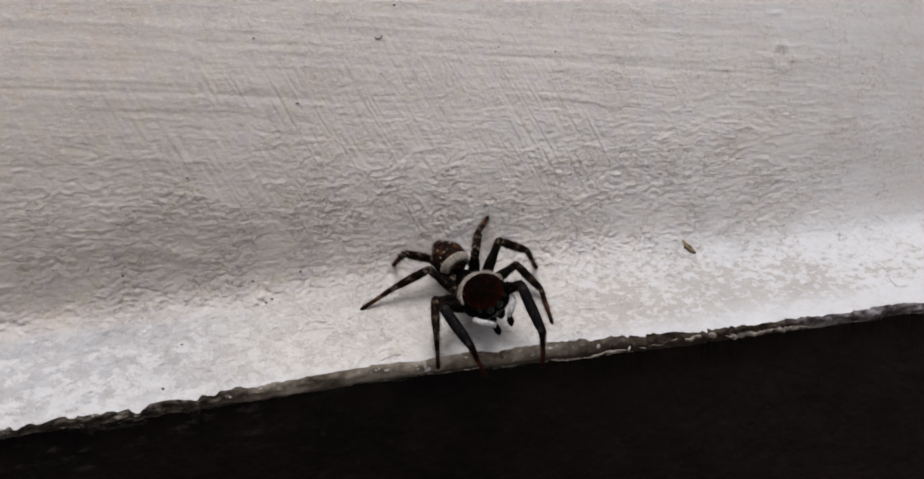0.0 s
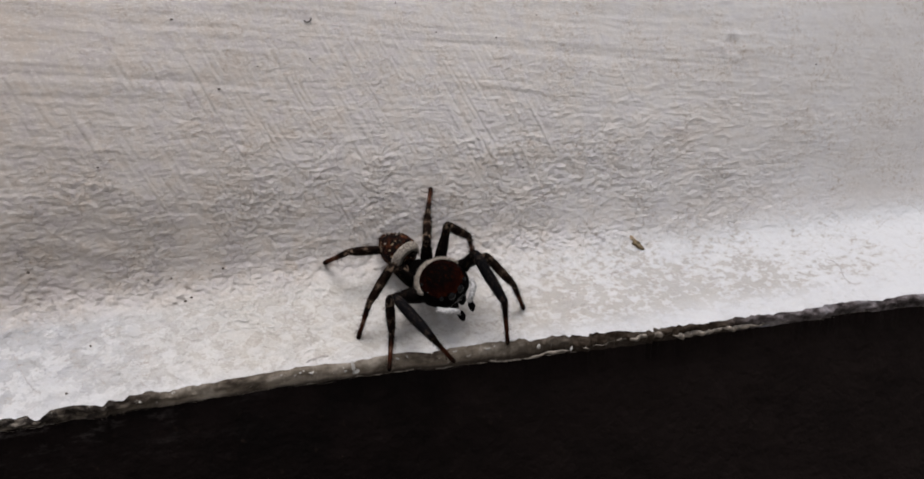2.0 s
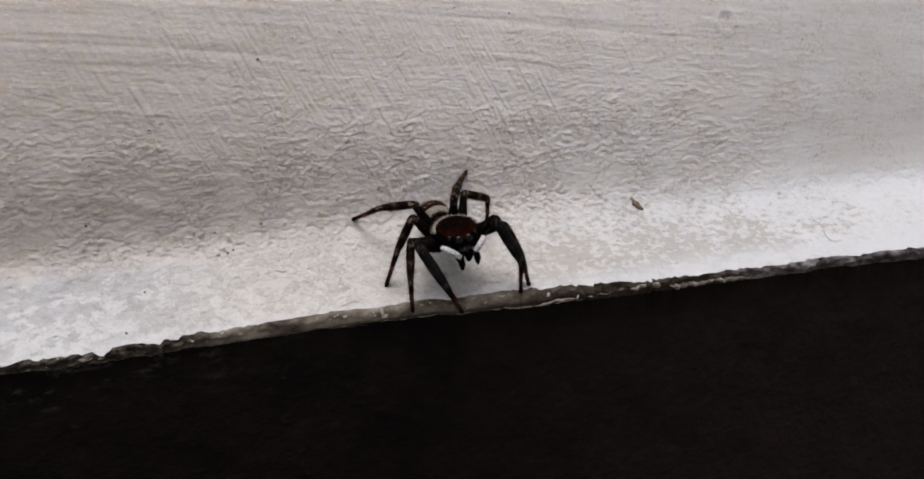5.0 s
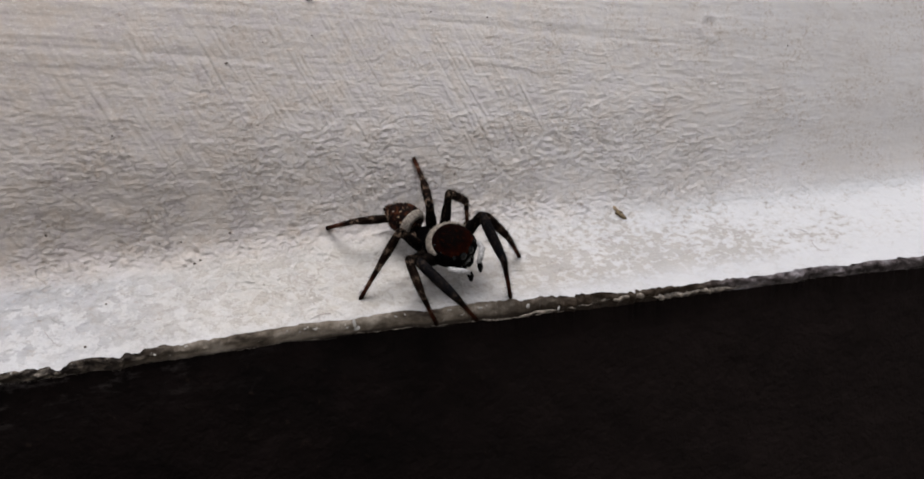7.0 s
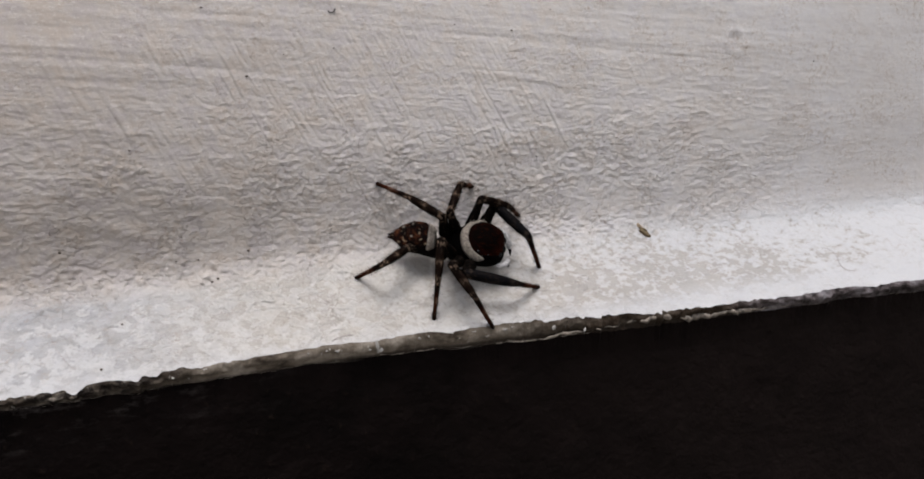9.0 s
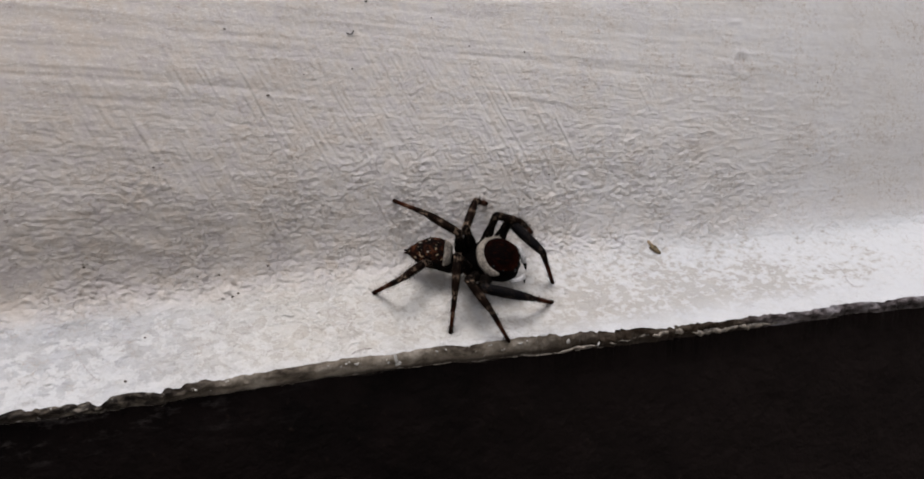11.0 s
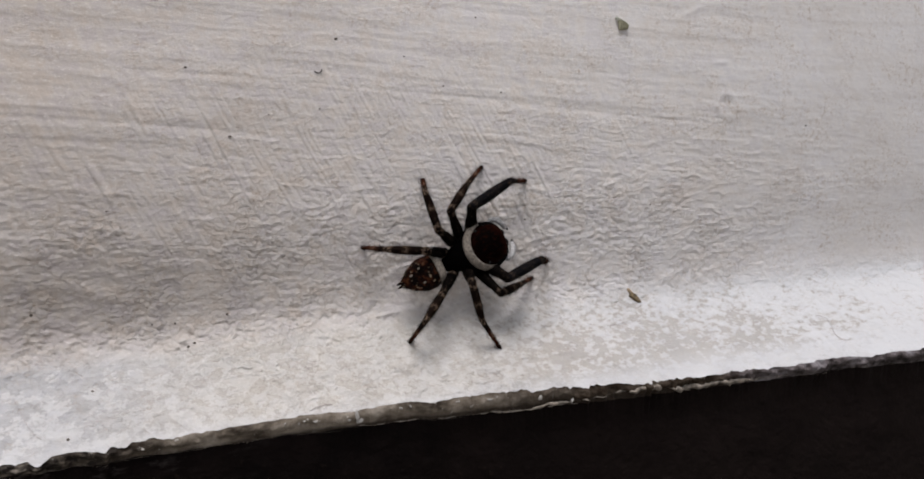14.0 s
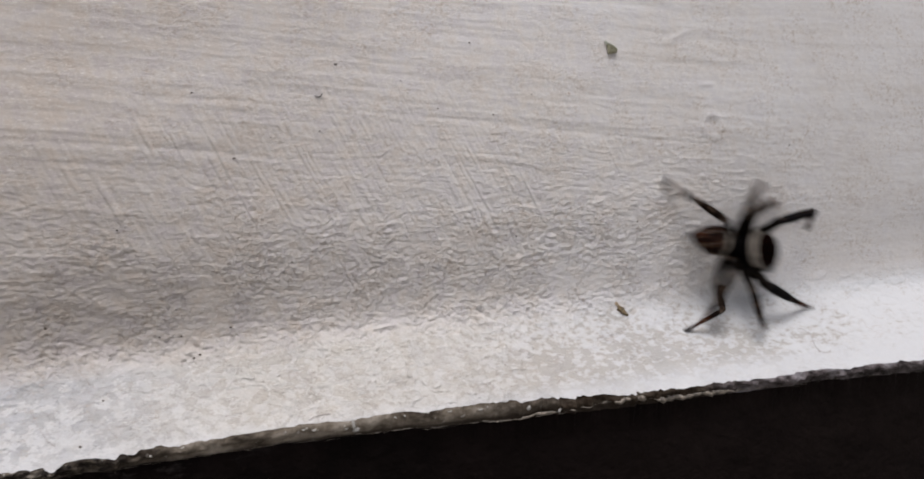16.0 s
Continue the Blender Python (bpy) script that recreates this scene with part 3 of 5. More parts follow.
def build_wall():
    w = np.concatenate([np.arange(0, 14, 0.045), np.arange(14, 25.5, 0.065), [26.5, 28, 30, 35, 45, 80, 200, 600, 1500]])
    X, W = np.meshgrid(XS, w)
    Z = W + edge_top(X) * np.clip(1 - W / 3.0, 0, 1)
    near = np.clip((60 - np.abs(X)) / 15, 0, 1)
    Y = ledge_y(X, Z) + relief(X, Z) * near * np.clip((40 - Z) / 8, 0, 1) - 0.02 * np.clip(1 - W / 0.3, 0, 1)
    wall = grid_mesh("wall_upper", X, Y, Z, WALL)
    tagged(wall, "old white painted plaster wall with brush marks and a sloping ledge", "wall", kind="structure")
    # the broken front of the ledge, curling under
    v = np.linspace(0, 1, 15)
    X2, V = np.meshgrid(XS, v)
    top, foot = edge_top(X2), edge_foot(X2)
    y0 = Y[0][None, :]
    front = y0 + 0.004 - 0.10 * np.sin(np.pi * np.clip(V * 1.2, 0, 1)) + 0.22 * V ** 2
    broken = np.clip((np.abs(X2 - 1.0) - 5.0) / 6.0, 0.25, 1)
    rough = broken * (octaves(X2 * 1.9, V * 1.6, 41, 4) * 0.17 + np.clip(octaves(X2 * 0.9, V * 1.4 + 7, 45, 2), 0, 1) * 0.2)
    Z2 = top + (foot - top) * V
    Y2 = front + rough * np.sin(np.pi * np.clip(V, 0.0, 1)) ** 0.7 * np.clip((60 - np.abs(X2)) / 15, 0, 1)
    lip = grid_mesh("ledge_edge", X2, Y2, Z2 - 0.004, LIP)
    tagged(lip, "chipped grey and brown paint layers along the ledge's broken edge", "trim", kind="structure")
    # the dark face below
    d = np.concatenate([np.arange(0, 26, 0.22), [28, 34, 50, 100, 300, 900]])
    X3, Dn = np.meshgrid(XS, d)
    Z3 = edge_foot(X3) - Dn
    bumps = 0.05 * octaves(X3 / 2.5, Dn / 2.5, 51, 3) * np.clip((60 - np.abs(X3)) / 15, 0, 1)
    smooth = np.interp(XS, [-3000, -16, 8, 20, 36, 3000], [-4.9, -4.9, -4.75, -5.45, -5.9, -5.9])[None, :]
    fade = np.clip(1 - Dn / 1.5, 0, 1)
    Y3 = Y2[-1][None, :] * fade + smooth * (1 - fade) + 0.03 + 0.10 * np.clip(Dn / 1.2, 0, 1) + bumps * np.clip(Dn / 0.6, 0, 1)
    dark = grid_mesh("wall_lower", X3, Y3, Z3, DARK)
    tagged(dark, "dark brown painted lower wall face below the ledge", "wall", kind="structure")
    # a thin bead of light paint where the front meets the dark face
    k = 7
    rows = []
    span = (XS > -4.5) & (XS < 15)
    xs = XS[span]
    for j in range(k):
        a = 2 * math.pi * j / (k - 1)
        r = 0.05 * np.clip(0.1 + 0.9 * lattice_noise(xs / 1.3, xs * 0 + 0.5, 61) + 0.6 * lattice_noise(xs / 0.33, xs * 0, 62), 0.0, 1.3) * np.clip((12.5 - xs) / 3, 0.12, 1) * np.clip((xs + 5) / 4, 0.02, 1) + 0.001
        rows.append((xs, Y2[-1][span] + 0.03 - np.clip(r * 2, 0, 0.05) + r * math.cos(a) * 0.8, edge_foot(xs) + r * math.sin(a)))
    bead = grid_mesh("edge_bead", *[np.stack([q[i] for q in rows]) for i in range(3)], CREAM)
    tagged(bead, "thin broken bead of pale paint under the ledge's edge", "trim", kind="structure")
    # a torn sheet of pale paint left on the broken stretch
    rows = []
    mask = np.clip((XS - 8.5) / 2, 0, 1) * np.clip((24.5 - XS) / 3, 0, 1) * np.clip(np.abs(XS - 16.8) / 0.45 - 0.4, 0, 1)
    rise = edge_foot(XS) + np.interp(XS, [5, 9, 12, 16.2, 17.2, 20, 24], [0.04, 0.10, 0.24, 0.50, 0.16, 0.30, 0.10])
    rise = rise + 0.06 * lattice_noise(XS / 0.9, XS * 0 + 0.2, 65) + 0.04 * lattice_noise(XS / 0.27, XS * 0 + 0.2, 66)
    thick = 0.17 * mask * np.clip(np.abs(XS - 13.4) / 0.5 - 0.3, 0.1, 1) * np.clip(0.55 + 0.8 * lattice_noise(XS / 1.5, XS * 0 + 0.5, 63) + 0.35 * lattice_noise(XS / 0.3, XS * 0, 64), 0.0, 1.1) + 0.003
    for j in range(k):
        a = 2 * math.pi * j / (k - 1)
        r = thick * (1 + 0.4 * lattice_noise(XS / 0.24, XS * 0 + j * 0.7, 67))
        rows.append((XS, Y2[8:13].min(axis=0) - 0.05 + r * math.cos(a) * 0.6, rise + r * math.sin(a)))
    sheet = grid_mesh("edge_paint_layer", *[np.stack([q[i] for q in rows]) for i in range(3)], LAYER)
    tagged(sheet, "torn pale layer of paint along the broken edge", "trim", kind="structure")
    # thickness behind, and the ground
    bm = bmesh.new()
    bmesh.ops.create_cube(bm, size=1.0, matrix=Matrix.Translation((0, 0.13, 0.3)) @ Matrix.Diagonal((6.0, 0.2, 2.4, 1)))
    tagged(mesh_object("wall_core", bm, WALL, False), "plain masonry behind the painted plaster", "wall", kind="structure")
    bm = bmesh.new()
    bmesh.ops.create_grid(bm, x_segments=8, y_segments=8, size=600.0, matrix=Matrix.Translation((0, 0, -0.9)))
    tagged(mesh_object("ground", bm, GROUND), "plain grey ground in front of the wall", "ground", kind="structure")


build_wall()


def surface_y(x, z):
    """Where the painted surface lies at a place, in millimetres."""
    a, b = np.array([float(x)]), np.array([float(z)])
    return float((ledge_y(a, b) + relief(a, b))[0])


# ---- the spider ----
LENGTHS = {"1": (2.3, 2.7, 2.5), "2": (2.4, 2.0, 2.1), "3": (2.3, 2.1, 2.1), "4": (2.1, 2.1, 2.6)}
HIPS = {"1": (0.40, 0.66, 0.0), "2": (-0.12, 0.76, 0.0), "3": (-0.52, 0.74, 0.0), "4": (-1.25, 0.56, 0.0)}
LEG_NAMES = ["L1", "L2", "L3", "L4", "R1", "R2", "R3", "R4"]


def smooth_profile(stops, count):
    """Evenly spaced samples along a list of (x, values...) by smooth steps."""
    xs = [s[0] for s in stops]
    out = []
    for i in range(count):
        x = xs[0] + (xs[-1] - xs[0]) * (0.5 - 0.5 * math.cos(math.pi * i / (count - 1)))
        k = max(j for j in range(len(xs) - 1) if xs[j] <= x + 1e-9)
        f = min(1, max(0, (x - xs[k]) / (xs[k + 1] - xs[k])))
        f = f * f * (3 - 2 * f) * 0.5 + f * 0.5
        out.append([x] + [a + (b - a) * f for a, b in zip(stops[k][1:], stops[k + 1][1:])])
    return out


CARAPACE = [(-1.75, 0.26, 0.10, 0.18), (-1.4, 0.50, 0.20, 0.32), (-0.9, 0.72, 0.36, 0.50), (-0.4, 0.98, 0.50, 0.72), (0.1, 1.24, 0.58, 0.90), (0.6, 1.37, 0.62, 0.98),
            (1.1, 1.34, 0.62, 0.97), (1.55, 1.16, 0.60, 0.88), (1.85, 0.90, 0.56, 0.68), (1.98, 0.60, 0.52, 0.42)]


def skin_point(x, a, grow=0.0):
    """A point of the carapace's skin at x, at the angle a round it."""
    k = max(j for j in range(len(CARAPACE) - 1) if CARAPACE[j][0] <= x)
    (x0, *p), (x1, *q) = CARAPACE[k], CARAPACE[k + 1]
    f = (x - x0) / (x1 - x0)
    f = f * f * (3 - 2 * f) * 0.5 + f * 0.5
    r, z, h = [u + (v - u) * f for u, v in zip(p, q)]
    return Vector((x, (r + grow) * math.cos(a), z + (h + grow) * math.sin(a) * (0.7 if math.sin(a) < 0 else 1)))


def skin_over(x, y, grow=0.0):
    """A point of the carapace's upper skin over the plan's point x, y."""
    k = max(j for j in range(len(CARAPACE) - 1) if CARAPACE[j][0] <= x)
    (x0, *p), (x1, *q) = CARAPACE[k], CARAPACE[k + 1]
    f = (x - x0) / (x1 - x0)
    f = f * f * (3 - 2 * f) * 0.5 + f * 0.5
    r = p[0] + (q[0] - p[0]) * f
    return skin_point(x, math.acos(max(-0.995, min(0.995, y / r))), grow)


feelers = []


def build_spider():
    rnd = random.Random(4)
    spider = new("jumping_spider")
    tagged(spider, "small dark jumping spider with cream bands and ringed legs", "spider")
    # cephalothorax: black shell, red-brown head plate on top
    bm = bmesh.new()
    loft(bm, [ring_x(x, 0, z, r, h, 28, 0.3) for x, r, z, h in smooth_profile(CARAPACE, 26)])
    for f in bm.faces:
        c = f.calc_center_median() / MM
        f.material_index = 1 if math.hypot(c.x - 0.85, c.y) < 1.12 and c.z > 0.75 else 0
    for _ in range(90):
        a, x = rnd.uniform(0.1, math.pi - 0.1), rnd.uniform(-1.2, 1.8)
        p = skin_point(x, a)
        out = Vector((rnd.uniform(-0.2, 0.7), math.cos(a), math.sin(a))).normalized()
        q = [bm.verts.new((p + d) * MM) for d in (Vector((0.012, 0, 0)), Vector((-0.006, 0.01, 0)), Vector((-0.006, -0.01, 0)))]
        t = bm.verts.new((p + out * rnd.uniform(0.10, 0.22)) * MM)
        for i in range(3):
            bm.faces.new((q[i], q[(i + 1) % 3], t))
    head = part("cephalothorax", bm, (BLACK, BROWN), spider, "black shell with red-brown head plate")
    # the cream crescent behind the head plate
    bm = bmesh.new()
    rings = []
    for i in range(37):
        f = i / 36
        a = math.radians(-92 + 184 * f)
        swell = math.sin(math.pi * f) ** 0.8
        mid, half = 1.06 + 0.07 * swell, 0.03 + 0.18 * swell
        ring = []
        for d, g in ((-half, 0.005), (-half * 0.6, 0.05), (half * 0.6, 0.055), (half, 0.005), (0.0, -0.1)):
            ring.append(skin_over(0.82 - (mid + d) * math.cos(a), (mid + d) * 1.13 * math.sin(a), g) * MM)
        rings.append(ring)
    loft(bm, rings)
    for _ in range(220):
        a = math.radians(rnd.uniform(-86, 86))
        q = 1.10 + rnd.uniform(-0.19, 0.19) * (0.3 + 0.7 * math.cos(a))
        p, g = skin_over(0.82 - q * math.cos(a), q * 1.13 * math.sin(a), 0.03), Vector((0.02, 0.0, 0.0))
        out = Vector((-math.cos(a) * rnd.uniform(0.2, 1.0), math.sin(a), rnd.uniform(0.4, 1.0))).normalized()
        side = out.cross(Vector((0.3, 0.2, 1))).normalized() * 0.014
        q = [bm.verts.new((p + d) * MM) for d in (side, g, -side)]
        t = bm.verts.new((p + out * rnd.uniform(0.08, 0.16)) * MM)
        for i in range(3):
            bm.faces.new((q[i], q[(i + 1) % 3], t))
    part("hair_band", bm, CREAM, head, "cream crescent of hair")
    # eyes: a big front pair, a smaller pair, and the side rows
    for x, y, z, r in ((1.80, 0.27, 0.86, 0.27), (1.66, 0.72, 0.98, 0.16), (1.05, 1.02, 1.20, 0.06), (0.50, 0.92, 1.28, 0.10)):
        for s in (1, -1):
            bm = bmesh.new()
            ball(bm, (x, y * s, z), (r, r, r), 14)
            part("eye", bm, EYE, head, "glossy black eye")
    # white moustache over the jaws
    bm = bmesh.new()
    for i in range(420):
        y = rnd.uniform(-0.85, 0.85)
        p = Vector((1.86 - 0.25 * y * y, y, 0.50 + rnd.uniform(-0.08, 0.10)))
        t = p + Vector((rnd.uniform(0.05, 0.22), rnd.uniform(-0.05, 0.05), rnd.uniform(-0.32, -0.1)))
        q = [bm.verts.new((p + d) * MM) for d in (Vector((0, 0.02, 0)), Vector((0, -0.02, 0)), Vector((0.012, 0, 0.03)))]
        e = bm.verts.new(t * MM)
        for k in range(3):
            bm.faces.new((q[k], q[(k + 1) % 3], e))
    part("face_hair", bm, PALE, head, "white hair fringe under the eyes")
    # jaws
    for s in (1, -1):
        bm = bmesh.new()
        loft(bm, [[Vector((1.72 + 0.12 * f - 0.1 * f * f, s * (0.30 - 0.05 * f), 0.45 - 1.0 * f)) * MM + Vector((r * math.cos(a), r * math.sin(a), 0)) * MM
                   for a in [2 * math.pi * i / 12 for i in range(12)]] for f, r in ((0, 0.22), (0.3, 0.29), (0.7, 0.25), (1.0, 0.12))])
        part("jaw", bm, BLACK, spider)
    # breast plate and waist
    bm = bmesh.new()
    ball(bm, (-0.1, 0, -0.08), (1.25, 0.6, 0.32), 16)
    part("sternum", bm, BLACK, spider)
    bm = bmesh.new()
    loft(bm, [ring_x(x, 0, z, r, r, 10) for x, z, r in ((-1.35, 0.15, 0.22), (-1.7, 0.22, 0.16), (-2.0, 0.28, 0.22))])
    part("waist", bm, BLACK, spider)
    # abdomen
    bm = bmesh.new()
    stops = [(-4.22, 0.10, 0.28, 0.09), (-4.05, 0.30, 0.30, 0.26), (-3.6, 0.66, 0.36, 0.55), (-3.0, 0.92, 0.42, 0.76), (-2.45, 0.93, 0.42, 0.78), (-2.0, 0.72, 0.38, 0.62), (-1.72, 0.28, 0.30, 0.28)]
    prof = smooth_profile(stops, 24)
    loft(bm, [ring_x(x, 0, z, r, h, 24) for x, r, z, h in prof])
    for _ in range(420):
        x, r, z, h = prof[rnd.randrange(2, 22)]
        a = rnd.uniform(0, 2 * math.pi)
        out = Vector((-0.9, math.cos(a), math.sin(a))).normalized()
        p = Vector((x, r * math.cos(a), z + h * math.sin(a)))
        side = out.cross(Vector((1, 0, 0))).normalized() * 0.016
        q = [bm.verts.new((p + d) * MM) for d in (side, Vector((0.02, 0, 0)), -side)]
        t = bm.verts.new((p + out * rnd.uniform(0.1, 0.2)) * MM)
        for i in range(3):
            bm.faces.new((q[i], q[(i + 1) % 3], t))
    abdomen = part("abdomen", bm, ABDOMEN, spider, "red-brown abdomen with pale speckles")
    bm = bmesh.new()
    rings = []
    for i in range(29):
        a = math.pi * (-0.12 + 1.24 * i / 28)
        mid = -2.02
        ring = []
        for dx, g in ((-0.24, 0.0), (-0.12, 0.05), (0.12, 0.06), (0.24, 0.0), (0.0, -0.1)):
            x = mid + dx
            f = min(1, max(0, (x + 2.45) / 0.73))
            r, z, h = 0.93 - 0.42 * f ** 2, 0.42 - 0.06 * f, 0.78 - 0.30 * f ** 2
            ring.append(Vector((x, (r + g) * math.cos(a), z + (h + g) * math.sin(a))) * MM)
        rings.append(ring)
    loft(bm, rings)
    part("hair_band", bm, CREAM, abdomen, "cream band round the front of the abdomen")
    for x, y in ((-3.1, 0.40), (-3.1, -0.40), (-3.62, 0.22)):
        bm = bmesh.new()
        f = (-x - 2.45) / 1.77
        z = 0.42 - 0.08 * f + (0.80 - 0.38 * f ** 2) * 0.86
        ball(bm, (x, y, z), (0.10, 0.06, 0.06), 10)
        part("pale_spot", bm, CREAM, abdomen, "cream spot of hair")
    for s in (1, -1):
        bm = bmesh.new()
        loft(bm, [ring_x(x, s * 0.09, z, r, r, 8) for x, z, r in ((-4.05, 0.24, 0.09), (-4.3, 0.20, 0.07), (-4.42, 0.18, 0.03))])
        part("spinneret", bm, ABDOMEN, abdomen)
    # feelers: white upper joints held in a V before the face, dark ends
    for s in (1, -1):
        bm = bmesh.new()
        line = [Vector(p) for p in ((1.35, 0.92, 0.25), (1.75, 1.15, 0.55), (2.06, 1.00, 0.55), (2.28, 0.66, 0.36), (2.36, 0.38, 0.12))]
        rings = []
        for i, (p, r) in enumerate(zip(line, (0.10, 0.14, 0.165, 0.16, 0.12))):
            way = (line[min(4, i + 1)] - line[max(0, i - 1)]).normalized()
            u = way.cross(Vector((0, 0, 1))).normalized()
            v = u.cross(way)
            ring = [p + (u * math.cos(a) + v * math.sin(a)) * r for a in [2 * math.pi * k / 10 for k in range(10)]]
            rings.append([Vector((q.x, s * q.y, q.z)) * MM for q in ring])
        loft(bm, rings)
        for _ in range(170):
            f = rnd.uniform(0.5, 3.9)
            k = int(f)
            p = line[k].lerp(line[k + 1], f - k)
            a = rnd.uniform(0, 2 * math.pi)
            out = Vector((math.cos(a) * 0.7 + 0.3, math.cos(a) * 0.5 - 0.3, math.sin(a)))
            p = p + out * 0.10
            q = [bm.verts.new(Vector((v.x, s * v.y, v.z)) * MM) for v in (p + Vector((0, 0.018, 0)), p + Vector((0, -0.018, 0)), p + Vector((0.0, 0, 0.02)), p + out.normalized() * rnd.uniform(0.07, 0.16))]
            for i in range(3):
                bm.faces.new((q[i], q[(i + 1) % 3], q[3]))
        palp = part("feeler", bm, PALE, spider, "white-haired feeler")
        feelers.append((palp, Vector((1.35, 0.92 * s, 0.25)) * MM))
        bm = bmesh.new()
        loft(bm, [ring_x(x, s * y, z, r, r * 0.9, 10) for x, y, z, r in ((2.32, 0.44, 0.16, 0.11), (2.44, 0.39, -0.02, 0.19), (2.55, 0.38, -0.25, 0.19), (2.56, 0.37, -0.50, 0.08))])
        part("feeler_tip", bm, BLACK, palp, "dark rounded tip")
    return spider


def limb(name, length, radii, material, parent, rnd, hairs, label=""):
    """A limb segment along x from its joint, with swollen ends and setae."""
    bm = bmesh.new()
    n = 15

    def radius_at(f):
        f = min(1, max(0, f)) * (len(radii) - 1)
        k = min(len(radii) - 2, int(f))
        u = f - k
        u = u * u * (3 - 2 * u)
        return radii[k] * (1 - u) + radii[k + 1] * u

    rings = [ring_x(-0.6 * radii[0], 0, 0, radii[0] * 0.55, radii[0] * 0.55, 12)]
    rings += [ring_x(length * i / (n - 1), 0, 0, radius_at(i / (n - 1)), radius_at(i / (n - 1)) * 1.06, 12) for i in range(n)]
    rings.append(ring_x(length + 0.6 * radii[-1], 0, 0, radii[-1] * 0.55, radii[-1] * 0.55, 12))
    loft(bm, rings)
    bristles(bm, rnd, hairs, length, radius_at, pale=0.07)
    return part(name, bm, (material, TAWNY), parent, label)


def build_legs(spider):
    rnd = random.Random(9)
    dark, grey, red, band = (0.0014, 0.0011, 0.0011), (0.0050, 0.0048, 0.0056), (0.046, 0.013, 0.006), (0.25, 0.175, 0.125)
    skins = {}
    for k, (a, b, c) in LENGTHS.items():
        rings = 0.12 if k == "1" else (0.45 if k == "2" else 0.65)
        skins[k] = (leg_skin("thigh_skin_" + k, dark, band, (0.003, 0.0023, 0.002), [(0.93, 0.03, 0.5 * rings), (0.14, 0.07, 0.0 if k in "12" else 0.5)], a),
                    leg_skin("shin_skin_" + k, grey if k == "1" else (0.0050, 0.0031, 0.0024), band, grey if k == "1" else (0.0095, 0.0050, 0.0034),
                             [(0.07, 0.035, rings), (0.55, 0.05, 0.5 * rings), (0.95, 0.03, 0.9 * rings)], b),
                    leg_skin("foot_skin_" + k, (0.0055, 0.0035, 0.0028), band, red, [(0.06, 0.03, rings), (0.52, 0.06, 0.75 * rings)], c))
    legs = {}
    for n in LEG_NAMES:
        a, b, c = LENGTHS[n[1]]
        fat = 1.42 if n[1] == "1" else 1.15
        thigh = limb("thigh", a, [0.20 * fat, 0.27 * fat, 0.25 * fat, 0.19 * fat, 0.20 * fat], skins[n[1]][0], spider, rnd, 130)
        shin = limb("shin", b, [0.18 * fat, 0.20 * fat, 0.205 * fat, 0.185 * fat, 0.145 * fat], skins[n[1]][1], spider, rnd, 230)
        foot = limb("foot", c, [0.135 * fat, 0.14, 0.115, 0.10, 0.115], skins[n[1]][2], spider, rnd, 190)
        bm = bmesh.new()
        ball(bm, (c + 0.03, 0, 0), (0.11, 0.10, 0.09), 8)
        part("claw_tuft", bm, BLACK, foot, "dark tuft at the foot's end")
        legs[n] = (thigh, shin, foot)
        hx, hy, hz = HIPS[n[1]]
        bm = bmesh.new()
        ball(bm, (hx, (hy if n[0] == "L" else -hy) * 0.92, hz - 0.02), (0.31, 0.40, 0.31), 12)
        part("hip_joint", bm, BLACK, spider)
    return legs


# ---- small things on the wall ----
def seat(x, z, lift=0.0):
    return Vector((x, surface_y(x, z) - lift, z)) * MM


def build_flake(name, x, z, points, thick, material, label, category, size=1.0):
    """A small curled scrap lying on the surface."""
    bm = bmesh.new()
    e = 0.05
    here = Vector((x, surface_y(x, z), z))
    ux = (Vector((x + e, surface_y(x + 0.5, z) * 0.1 + here.y * 0.9, z)) - here).normalized()
    slope = (surface_y(x, z + 0.4) - surface_y(x, z - 0.4)) / 0.8
    uz = Vector((0, slope, 1)).normalized()
    out = uz.cross(ux).normalized()
    if out.y > 0:
        out = -out
    layers = []
    for lift, k in ((0.0, 1.0), (thick * 0.5, 1.04), (thick, 0.86)):
        k *= size
        layers.append([(here + ux * px * k + uz * pz * k + out * (lift + 0.02 + curl * (1 if lift else 0.4))) * MM for px, pz, curl in points])
    loft(bm, layers)
    return tagged(mesh_object(name, bm, material, False), label, category)


